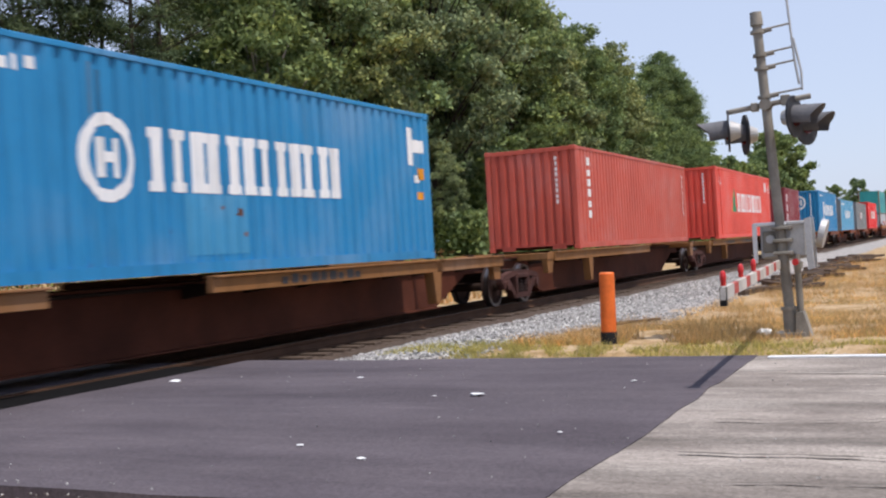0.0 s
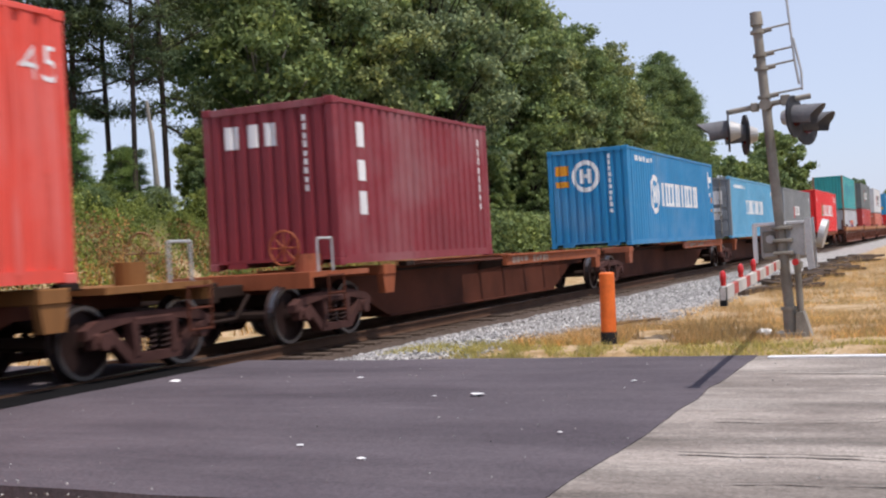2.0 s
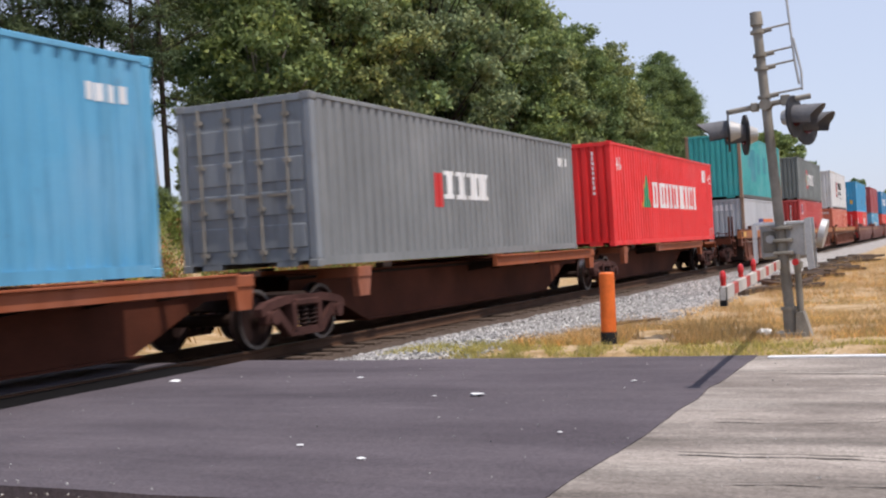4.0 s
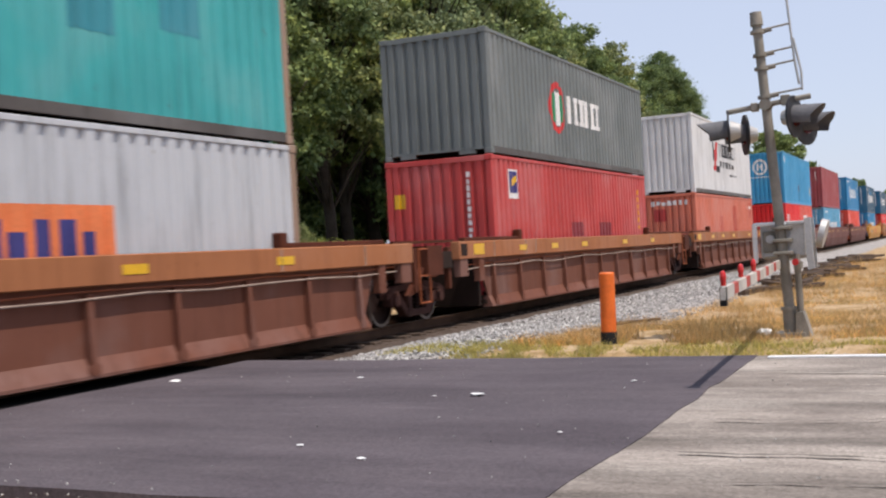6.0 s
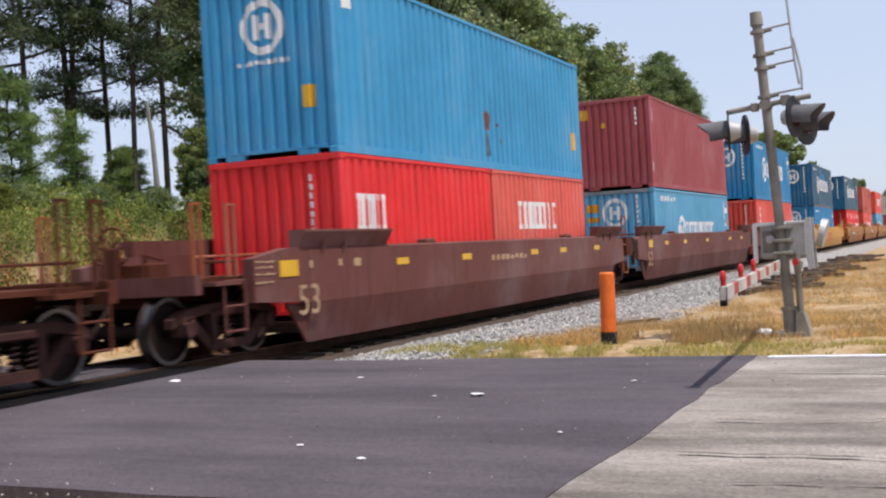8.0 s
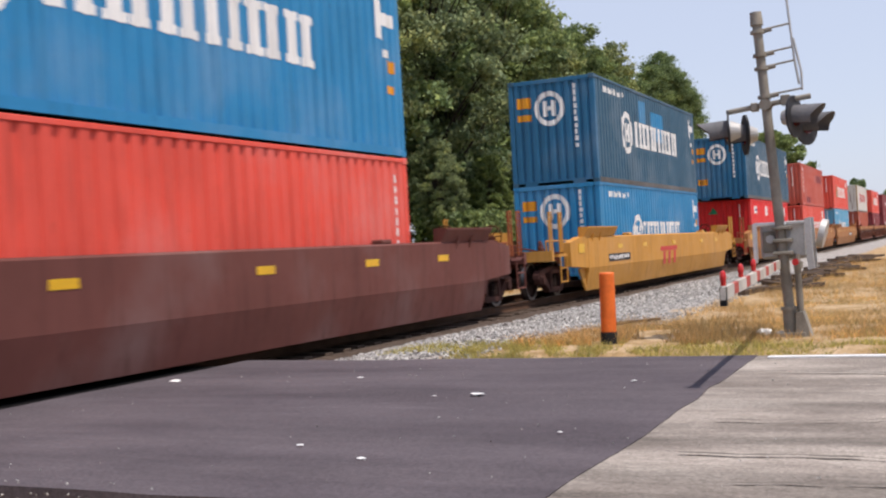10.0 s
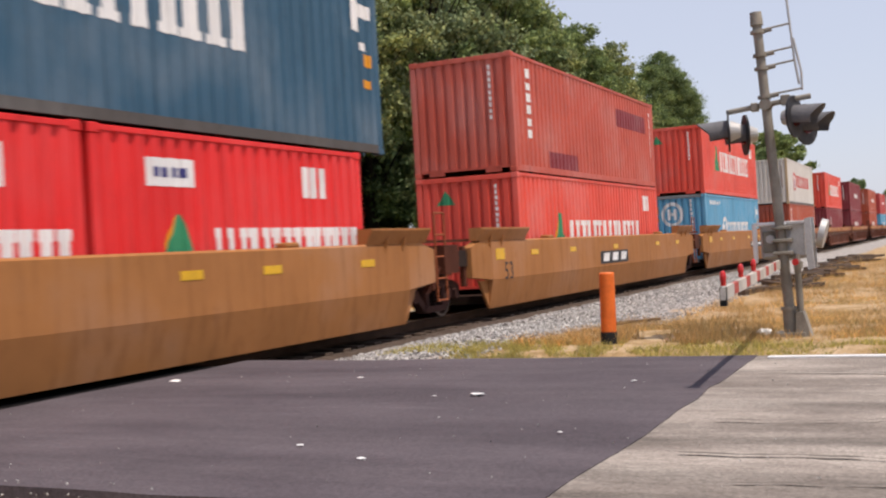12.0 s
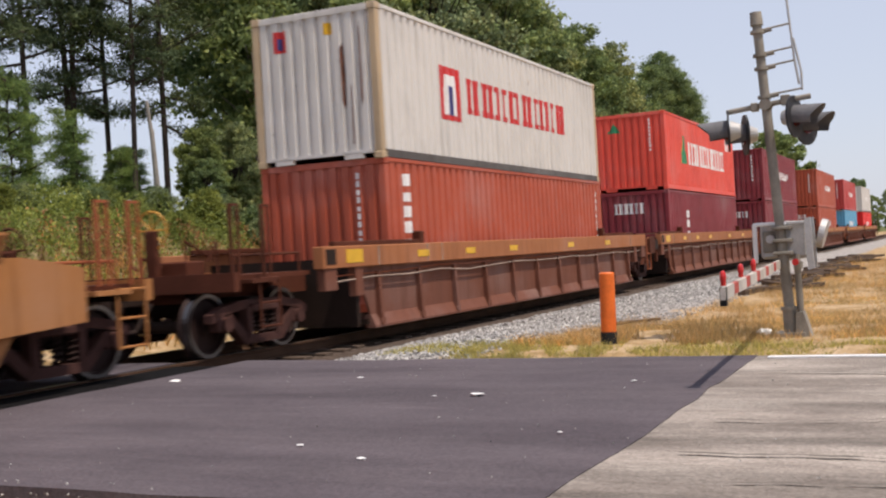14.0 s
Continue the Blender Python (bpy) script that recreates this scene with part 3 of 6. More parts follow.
def deco_tall(c, L, H, n=6, side_x=0.9, seed=1, patches=()):
    """A brand word set upright as plain bars near the end."""
    marking(c, column_bars(side_x, side_x + 0.26, H * 0.3, H * 0.92, n, seed), M_WHITE, L, label="white upright brand word as plain bars")
    marking(c, column_bars(0.5, 0.56, H * 0.45, H * 0.92, 9, seed), M_WHITE, end=True)
    marking(c, column_bars(L - 0.5, L - 0.42, H * 0.35, H * 0.9, 8, seed), M_WHITE, L)


def deco_word(c, L, H, x0, x1, z0, z1, n, material, emblem=None):
    marking(c, word_bars(L * x0, L * x1, H * z0, H * z1, n), material, L, label="brand word as plain bars")
    if emblem:
        mat, ex0, ex1, ez0, ez1 = emblem
        marking(c, [rect(L * ex0, L * ex1, H * ez0, H * ez1)], mat, L, label="plain emblem shape")
    marking(c, small_bars(L - 1.1, L - 0.4, H - 0.6, H - 0.4, 4), M_WHITE, L)


# ---- railcars (local x along the train from the first truck, y from the track's middle, z from the rail head) ----
NEAR = -1.52            # outer face of a well car's side


def truck_parts(car, x):
    """A two-axle truck under a car."""
    tr = new("truck")
    tr.parent = car
    tr.location = (x, 0, 0)
    for side in (-1, 1):
        y = side * 1.02
        def frame_mesh():
            bm = bmesh.new()
            slab(bm, [(-1.12, 0.46), (-1.12, 0.57), (-0.95, 0.65), (-0.5, 0.72), (0.5, 0.72), (0.95, 0.65), (1.12, 0.57), (1.12, 0.46), (0.9, 0.54), (0.5, 0.60), (-0.5, 0.60), (-0.9, 0.54)], 1, -0.07, 0.07)
            slab(bm, [(-0.44, 0.14), (0.44, 0.14), (0.40, 0.25), (-0.40, 0.25)], 1, -0.09, 0.09)
            for s in (-1, 1):
                slab(bm, [(s * 0.44, 0.14), (s * 0.36, 0.25), (s * 0.72, 0.56), (s * 0.84, 0.50)], 1, -0.08, 0.08)
                slab(bm, [(s * 0.28, 0.22), (s * 0.38, 0.22), (s * 0.40, 0.62), (s * 0.30, 0.62)], 1, -0.10, 0.06)
                box(bm, s * 0.87 - 0.15, s * 0.87 + 0.15, -0.09, 0.09, 0.34, 0.53, bevel=0.02)
                rod(bm, (s * 0.87, -0.13, 0.43), (s * 0.87, 0.08, 0.43), 0.10, seg=12)
            box(bm, -0.32, 0.32, -0.11, 0.11, 0.56, 0.66, bevel=0.02)
            return mesh_of(bm, "side_frame", M_TRUCK)
        o = part("side_frame", cached("side_frame", frame_mesh), None, tr, "cast steel side frame")
        o.location.y = y
        if side > 0:
            o.rotation_euler.z = math.pi
        for i in range(5):
            def spring():
                bm = bmesh.new()
                pts = [(0.05 * math.cos(k * 1.05), 0.05 * math.sin(k * 1.05), 0.19 + k * 0.0105) for k in range(34)]
                vs = []
                for p in pts:
                    vs.append([bm.verts.new((p[0] * f, p[1] * f, p[2] + dz)) for f, dz in ((1.35, 0), (1.0, 0.018), (0.7, 0), (1.0, -0.018))])
                for p, q in zip(vs, vs[1:]):
                    for k in range(4):
                        bm.faces.new((p[k], p[(k + 1) % 4], q[(k + 1) % 4], q[k]))
                return mesh_of(bm, "spring", M_WHEEL)
            s = part("spring", cached("spring", spring), None, tr)
            s.location = (-0.24 + 0.12 * i, y - side * 0.02 + (0.05 if i % 2 else -0.05), 0.0)
        for ax in (-0.865, 0.865):
            def wheel():
                bm = bmesh.new()
                rings = [(0.0, 0.10), (0.03, 0.10), (0.045, 0.14), (0.06, 0.34), (0.0, 0.355), (0.0, 0.42), (0.10, 0.425), (0.135, 0.452), (0.14, 0.44), (0.135, 0.36), (0.09, 0.34), (0.09, 0.12), (0.16, 0.1), (0.16, 0.0)]
                seg, rows = 40, []
                for yy, r in [(0.0, 0.0)] + rings:
                    rows.append([bm.verts.new((r * math.cos(2 * math.pi * k / seg), yy, r * math.sin(2 * math.pi * k / seg))) for k in range(seg)] if r else [bm.verts.new((0, yy, 0))])
                for a, b in zip(rows, rows[1:]):
                    for k in range(seg):
                        q = [a[k % len(a)], a[(k + 1) % len(a)], b[(k + 1) % len(b)], b[k % len(b)]]
                        f = []
                        for v in q:
                            if v not in f:
                                f.append(v)
                        bm.faces.new(f)
                bmesh.ops.recalc_face_normals(bm, faces=bm.faces)
                return mesh_of(bm, "wheel", M_WHEEL)
            def tread():
                bm = bmesh.new()
                bmesh.ops.create_cone(bm, cap_ends=False, segments=40, radius1=0.4225, radius2=0.4265, depth=0.075, matrix=Matrix.Translation((0, 0.055, 0)) @ Matrix.Rotation(-math.pi / 2, 4, "X"))
                ri = [[bm.verts.new((r * math.cos(2 * math.pi * k / 40), yy, r * math.sin(2 * math.pi * k / 40))) for k in range(40)] for r, yy in ((0.372, -0.003), (0.418, -0.003))]
                for k in range(40):
                    bm.faces.new((ri[0][k], ri[1][k], ri[1][(k + 1) % 40], ri[0][(k + 1) % 40]))
                return mesh_of(bm, "tread", M_TREAD)
            w = part("wheel", cached("wheel", wheel), None, tr)
            w.location = (ax, side * 0.82, 0.42)
            if side > 0:
                w.rotation_euler.z = math.pi
            t = part("tread", cached("tread", tread), None, tr, "polished wheel tread")
            t.location, t.rotation_euler = w.location, w.rotation_euler
    for ax in (-0.865, 0.865):
        def axle():
            bm = bmesh.new()
            rod(bm, (0, -0.85, 0), (0, 0.85, 0), 0.085, seg=10)
            return mesh_of(bm, "axle", M_DARK)
        part("axle", cached("axle", axle), None, tr).location = (ax, 0, 0.42)
    part("bolster", cached("bolster", lambda: mesh_of(boxes((-0.2, 0.2, -1.0, 1.0, 0.5, 0.76), bevel=0.03), "bolster", M_DARK)), None, tr)
    return tr


def coupler(car, x, way):
    bm = boxes((x, x + way * 0.9, -0.09, 0.09, 0.72, 0.90), (x + way * 0.75, x + way * 1.0, -0.17, 0.17, 0.66, 0.96), bevel=0.02)
    rod(bm, (x + way * 0.3, -0.35, 0.75), (x + way * 0.55, -0.28, 0.42), 0.03)
    rod(bm, (x + way * 0.55, -0.28, 0.42), (x + way * 0.95, -0.15, 0.40), 0.03)
    part("coupler", bm, M_DARK, car, "grimy steel coupler with air hose")


def step_ladder(car, x, y, z0, z1, m, wide=0.45):
    bm = bmesh.new()
    for dx in (0, wide):
        rod(bm, (x + dx, y, z0), (x + dx, y, z1), 0.018, seg=6)
    k = max(2, int((z1 - z0) / 0.32))
    for i in range(k + 1):
        z = z0 + 0.02 + (z1 - z0 - 0.04) * i / k
        rod(bm, (x, y, z), (x + wide, y, z), 0.016, seg=6)
    part("ladder", bm, m, car, "steel step ladder")


def stanchions(car, xs, y, z0, z1, m):
    for x in xs:
        bm = bmesh.new()
        rod(bm, (x, y, z0), (x, y, z1), 0.028, seg=6)
        rod(bm, (x + 0.16, y, z0), (x + 0.16, y, z1), 0.022, seg=6)
        box(bm, x - 0.02, x + 0.18, y - 0.02, y + 0.02, z1 - 0.03, z1)
        part("handrail", bm, m, car, "upright steel handrail")


def brake_wheel(car, x, y, z, m):
    bm = bmesh.new()
    rings = 20
    for k in range(rings):
        a, b = 2 * math.pi * k / rings, 2 * math.pi * (k + 1) / rings
        rod(bm, (x, y + 0.26 * math.cos(a), z + 0.26 * math.sin(a)), (x, y + 0.26 * math.cos(b), z + 0.26 * math.sin(b)), 0.016, seg=5)
    for k in range(4):
        a = math.pi * k / 4
        rod(bm, (x, y - 0.26 * math.cos(a), z - 0.26 * math.sin(a)), (x, y + 0.26 * math.cos(a), z + 0.26 * math.sin(a)), 0.012, seg=5)
    part("brake_wheel", bm, m, car, "round hand brake wheel")


def spine_car(name_label, trucks, ledge_m, style):
    """An articulated spine car: a deep middle beam between shared trucks with outrigger ledges for containers."""
    x0 = trucks[0]
    car = tagged(new("spine_car"), name_label, "railcar", "freight train cars")
    for x in trucks:
        truck_parts(car, x - x0)
    T = [x - x0 for x in trucks]
    for i, (a, b) in enumerate(zip(T, T[1:])):
        bm = bmesh.new()
        slab(bm, [(a - 0.6, 0.72), (a + 1.5, 0.72), (a + 3.0, 0.13), (b - 3.0, 0.13), (b - 1.5, 0.72), (b + 0.6, 0.72), (b + 0.6, 0.98), (a - 0.6, 0.98)], 1, -0.42, 0.42)
        part("middle_beam", bm, M_STEEL, car, "deep brown box beam")
        bm = boxes((a + 2.9, b - 2.9, -0.50, 0.50, 0.12, 0.15), (a + 1.0, b - 1.0, -0.52, 0.52, 0.975, 1.0))
        part("beam_flange", bm, M_STEEL, car)
        for x, h in ((a + 1.35, 0.16), (b - 1.9, 0.16)):
            bm = boxes((x, x + 0.42, -1.24, 1.24, 1.06 - h, 1.06), bevel=0.01)
            for s in (-1, 1):
                slab(bm, [(x + 0.05, 0.60), (x + 0.35, 0.60), (x + 0.42, 0.9), (x, 0.9)], 1, s * 1.16 - 0.06, s * 1.16 + 0.06)
            part("outrigger", bm, ledge_m, car, "rusty container outrigger")
        spans = (((a + 1.8, a + 4.35), (b - 11.2, b - 4.6), (b - 4.4, b - 1.45)) if i == 0 else ((a + 1.8, a + 10.5),)) if style == 0 else ((b - 8.2, b - 1.9),)
        for s in (-1, 1):
            for p, q in spans:
                q = min(q, b - 1.4)
                bm = boxes((p, q, s * 1.22 - 0.05, s * 1.22 + 0.05, 0.86, 1.05), (p, q, s * 1.22 - 0.10, s * 1.22 + 0.10, 1.05, 1.08), bevel=0.006)
                part("side_ledge", bm, ledge_m, car, "worn rusty side ledge")
                k = 5 if q - p > 5 else 2
                for j in range(k):
                    x = p + 0.5 + (q - p - 1.0) * j / (k - 1)
                    def arm():
                        bm = bmesh.new()
                        slab(bm, [(0.4, 0.78), (0.4, 0.98), (1.2, 0.98), (1.2, 0.88)], 0, -0.05, 0.05)
                        return mesh_of(bm, "cross_arm", M_DARK)
                    ar = part("cross_arm", cached("cross_arm", arm), None, car)
                    ar.location.x = x
                    if s < 0:
                        ar.rotation_euler.z = math.pi
            if style == 0:
                x = b - 4.85 if i == 0 else a + 4.3
                bm = bmesh.new()
                slab(bm, [(x, 0.86), (x + 0.34, 0.86), (x + 0.26, 0.30), (x + 0.10, 0.30)], 1, s * 1.2 - 0.09, s * 1.2 + 0.09)
                part("stanchion_bracket", bm, ledge_m, car, "tapered hanging bracket")
        bm = bmesh.new()
        rod(bm, (a + 0.5, -0.46, 0.94), (b - 0.5, -0.46, 0.94), 0.025, seg=6)
        part("air_pipe", bm, M_DARK, car)
        for s in (-1, 1):
            for p in (a + 2.2, b - 1.6):
                part("pedestal", boxes((p, p + 0.3, s * 1.15 - 0.08, s * 1.15 + 0.08, 1.02, 1.10), bevel=0.01), M_DARK, car)
    for x, way in ((T[0], -1), (T[-1], 1)):
        bm = boxes((x - 0.9, x + 0.9, -1.2, 1.2, 0.95, 1.03), (x + way * 0.86, x + way * 0.95, -1.25, 1.25, 0.80, 1.03))
        part("end_platform", bm, ledge_m, car, "rusty end platform")
        step_ladder(car, x + way * 0.45, -1.26, 0.42, 0.98, M_STEEL)
        bm = bmesh.new()
        for xx in (x + way * 0.2, x + way * 0.62):
            rod(bm, (xx, -1.2, 1.03), (xx, -1.2, 1.52), 0.02, seg=6)
        rod(bm, (x + way * 0.2, -1.2, 1.52), (x + way * 0.62, -1.2, 1.52), 0.02, seg=6)
        part("grab_iron", bm, M_ALU, car, "pale painted grab iron")
        bm = bmesh.new()
        rod(bm, (x + way * 0.1, -0.7, 1.03), (x + way * 0.1, -0.7, 1.3), 0.2, seg=14)
        part("brake_housing", bm, ledge_m, car, "round brake housing")
        brake_wheel(car, x + way * 0.5, -0.55, 1.4, ledge_m)
        coupler(car, x + way * 0.9, way)
    return car


def reflectors(car, xs, z, m, y=NEAR, wide=0.5, tall=0.11):
    for x in xs:
        part("reflector", boxes((x, x + wide, y - 0.006, y + 0.01, z, z + tall)), m, car, "yellow reflector strip")


def well_car(label, trucks, side_m, chord_m, ribbed, marks=()):
    """An articulated double-stack well car with deep side walls between shared trucks."""
    x0 = trucks[0]
    car = tagged(new("well_car"), label, "railcar", "freight train cars")
    T = [x - x0 for x in trucks]
    for x in T:
        truck_parts(car, x)
    for i, (a, b) in enumerate(zip(T, T[1:])):
        for s in (-1, 1):
            def yy(lo, hi):
                return (s * hi, s * lo) if s < 0 else (s * lo, s * hi)
            if ribbed:
                y0, y1 = yy(1.36, 1.40)
                bm = bmesh.new()
                slab(bm, [(a + 2.55, 0.14), (b - 2.55, 0.14), (b - 2.1, 1.06), (a + 2.1, 1.06)], 1, y0, y1)
                part("side_wall", bm, side_m, car, "ribbed brown side wall")
                y0, y1 = yy(1.34, 1.52)
                part("top_chord", boxes((a + 0.95, b - 0.95, y0, y1, 1.06, 1.385), bevel=0.012), chord_m, car, "thick worn top chord")
                bm = bmesh.new()
                slab(bm, [(s * 1.30, 0.10), (s * 1.49, 0.10), (s * 1.49, 0.135), (s * 1.405, 0.31), (s * 1.30, 0.31)], 0, a + 2.45, b - 2.45)
                part("bottom_chord", bm, side_m, car, "sloping bottom chord")
                for x in (a + 2.6, a + 4.35, a + 4.95, b - 4.9, b - 2.6):
                    part("weld_strip", boxes((x, x + 0.035, *yy(1.515, 1.526), 1.07, 1.375)), M_PIPE, car)
                k = max(3, round((b - a - 5.4) / 1.49))
                for j in range(k + 1):
                    x = a + 2.7 + (b - a - 5.4) * j / k
                    def rib():
                        bm = bmesh.new()
                        slab(bm, [(-0.125, 0.13), (-0.02, 0.13), (-0.02, 0.98), (-0.09, 0.98)], 0, -0.045, 0.045)
                        box(bm, -0.085, 0.085, -0.118, -0.10, 0.15, 0.24)
                        return mesh_of(bm, "rib", side_m)
                    r = part("rib", cached(("rib", side_m.name), rib), None, car)
                    r.location = (x, s * 1.38, 0)
                    if s > 0:
                        r.rotation_euler.z = math.pi
                y0, y1 = yy(1.36, 1.50)
                for p, q, zz in ((a + 1.0, a + 1.35, 0.74), (b - 1.35, b - 1.0, 0.74), (a + 1.9, a + 2.12, 0.62), (b - 2.12, b - 1.9, 0.62)):
                    part("end_bracket", boxes((p, q, y0, y1, zz, 1.07), bevel=0.01), side_m, car)
                for k, (yl, zl, m) in enumerate(((1.47, 0.93, M_PIPE), (1.44, 1.00, M_LEDGE2))):
                    bm = bmesh.new()
                    tube(bm, [(a + 1.3 + (b - a - 2.8) * j / 14, s * yl, zl - 0.07 * math.exp(-j / 2.0) + 0.018 * math.sin(j * 2.3 + k) - (0.05 if j == 4 and not k else 0)) for j in range(15)], 0.014 - 0.003 * k)
                    part("brake_pipe", bm, m, car, "thin brake pipe along the side")
                for p, q, e in ((a + 1.6, a + 4.6, a + 4.45), (b - 4.6, b - 1.6, b - 4.62)):
                    part("lip", boxes((p, q, *yy(1.22, 1.34), 1.385, 1.46), bevel=0.01), M_STEEL, car)
                    part("guide_stop", boxes((e, e + 0.17, *yy(1.20, 1.36), 1.385, 1.60), bevel=0.02), M_STEEL, car)
                if s < 0:
                    reflectors(car, (a + 1.6,), 1.13, M_YELLOWREF, wide=0.5, tall=0.2)
                    reflectors(car, (a + 4.0, a + 6.0, a + 8.2, b - 8.0, b - 5.0), 1.16, M_YELLOWREF, wide=0.42)
                    part("placard", boxes((a + 1.02, a + 1.3, -1.526, -1.50, 1.12, 1.34)), M_DARK, car)
            else:
                # upper wall plumb, lower wall leaning inwards
                bm = bmesh.new()
                out = [(s * 1.52, 0.62), (s * 1.52, 1.36), (s * 1.49, 1.39), (s * 1.34, 1.39), (s * 1.34, 0.10), (s * 1.40, 0.06)]
                pa, pb = (1.35 if i == 0 else 1.8), (1.35 if i == len(T) - 2 else 1.8)
                slab(bm, out, 0, a + pa, b - pb)
                part("side_wall", bm, side_m, car, "smooth painted side wall")
                for d, x, w in ((1, a + pa, 1.35 if i == 0 else 1.0), (-1, b - pb, 1.35 if i == len(T) - 2 else 1.0)):
                    bm = bmesh.new()
                    slab(bm, [(x, 0.62), (x, 1.39), (x - d * 0.5, 1.39), (x - d * w, 1.26), (x - d * w, 0.70)], 1, *yy(1.34, 1.515))
                    slab(bm, [(x, 0.08), (x, 0.62), (x - d * 0.45, 0.62)], 1, *yy(1.36, 1.41))
                    part("end_wall", bm, side_m, car, "tapered end of the side wall")
                for p, q in ((a + 1.1, a + 3.7), (b - 3.2, b - 1.1)):
                    bm = bmesh.new()
                    slab(bm, [(s * 1.36, 1.385), (s * 1.50, 1.385), (s * 1.62, 1.60), (s * 1.62, 1.63), (s * 1.36, 1.63)], 0, p, q)
                    for x in (p + 0.6, p + 1.2):
                        slab(bm, [(s * 1.515, 1.22), (s * 1.515, 1.386), (s * 1.60, 1.5)], 0, x - 0.02, x + 0.02)
                    part("guide_ledge", bm, chord_m, car, "flared container guide ledge")
                if s < 0:
                    reflectors(car, (a + (0.6 if i == 0 else 2.0),), 1.0, M_YELLOWREF, wide=0.45, tall=0.22)
                    reflectors(car, (a + 4.0, a + 6.6, a + 10.2, b - 6.0, b - 3.4), 1.05, M_YELLOWREF, wide=0.42)
                    for x in (a + 5.2, b - 5.4):
                        part("corner_guide", boxes((x, x + 0.35, -1.5, -1.3, 1.385, 1.46), bevel=0.02), chord_m, car)
        # well floor and bulkheads
        part("well_floor", boxes((a + 2.4, b - 2.4, -1.38, 1.38, 0.16, 0.24)), M_DARK, car)
        for x in (a + 2.15, b - 2.25):
            part("bulkhead", boxes((x, x + 0.1, -1.34, 1.34, 0.14, 1.2 if ribbed else 0.3)), M_DARK, car)
        for x, y in ((a + 0.9, 0.6), (b - 1.9, 0.6)):
            part("end_sill", boxes((x, x + 1.0, -y, y, 0.74, 1.04)), M_STEEL, car)
    for k, x in enumerate(T):
        first, last = k == 0, k == len(T) - 1
        part("truck_deck", boxes((x - 1.0, x + 1.0, -1.25, 1.25, 1.0, 1.06), (x - 0.9, x + 0.9, -0.5, 0.5, 0.72, 1.0)), M_STEEL, car, "brown walkway deck over the truck")
        if first or last:
            way = -1 if first else 1
            m = chord_m if not ribbed else M_STEEL
            rail_m = M_LEDGE2 if chord_m in (M_TAN, M_PLUM) else m
            part("end_beam", boxes((x + way * 1.0, x + way * 1.12, -1.45, 1.45, 0.86, 1.10)), m, car)
            stanchions(car, [x + way * 0.95 - 0.1, x + way * 0.35], -1.38, 1.05, 1.98, rail_m)
            stanchions(car, [x + way * 0.75], 1.35, 1.05, 1.98, rail_m)
            step_ladder(car, x + way * 0.55, -1.44, 0.35, 1.02, m)
            brake_wheel(car, x + way * 0.65, 0.2, 1.72 if ribbed else 1.5, M_YELLOW if ribbed else M_STEEL)
            part("brake_stand", boxes((x + way * 0.6, x + way * 0.7, 0.1, 0.3, 1.05, 1.72 if ribbed else 1.5), bevel=0.02), M_STEEL, car)
            part("valve_box", boxes((x + way * 0.1, x + way * 0.5, -0.25, 0.35, 1.05, 1.28), bevel=0.02), M_STEEL, car)
            part("placard", boxes((x + way * 0.98, x + way * 1.0, -1.1, -0.6, 0.86, 1.05)), M_DARK, car)
            bm = bmesh.new()
            rod(bm, (x - 0.8, -1.2, 1.32), (x + 0.8, -1.2, 1.32), 0.018, seg=6)
            rod(bm, (x - 0.8, -1.2, 1.06), (x - 0.8, -1.2, 1.32), 0.018, seg=6)
            rod(bm, (x + 0.8, -1.2, 1.06), (x + 0.8, -1.2, 1.32), 0.018, seg=6)
            part("grab_iron", bm, rail_m, car)
            coupler(car, x + way * 1.1, way)
            rnd = random.Random(int(trucks[0] * 10) + k)
            for _ in range(7):
                p = (x + rnd.uniform(-0.9, 0.9), rnd.uniform(-1.2, 0.9), rnd.uniform(1.08, 1.35))
                q = (p[0] + rnd.uniform(-0.7, 0.7), p[1] + rnd.uniform(-0.4, 0.4), p[2] + rnd.uniform(-0.05, 0.3))
                bm = bmesh.new()
                rod(bm, p, q, 0.02, seg=6)
                rod(bm, q, (q[0], q[1], 1.03), 0.018, seg=6)
                part("brake_rigging", bm, M_STEEL, car)
            part("tool_step", boxes((x + way * 0.2, x + way * 0.75, -1.47, -1.2, 0.95, 1.0)), m, car)
        else:
            bm = boxes((x - 0.30, x + 0.30, -1.48, -1.05, 0.82, 1.33), (x - 1.2, x + 1.2, -1.3, -1.22, 1.38, 1.43))
            slab(bm, [(x - 0.95, 0.52), (x - 0.78, 0.52), (x - 0.28, 0.95), (x - 0.42, 0.98)], 1, -1.40, -1.32)
            part("articulation", bm, M_STEEL, car, "articulated joint between the wells")
            step_ladder(car, x - 0.62, -1.46, 0.35, 1.92 if not ribbed else 1.3, M_LEDGE2, 0.4)
            part("joint_plate", boxes((x + 0.1, x + 0.72, -1.47, -1.43, 0.92, 1.22), bevel=0.01), M_DARK, car)
            for dx in (-0.75, 0.62):
                part("joint_strut", boxes((x + dx, x + dx + 0.1, -1.44, -1.34, 0.55, 1.3), bevel=0.01), M_STEEL, car)
    return car


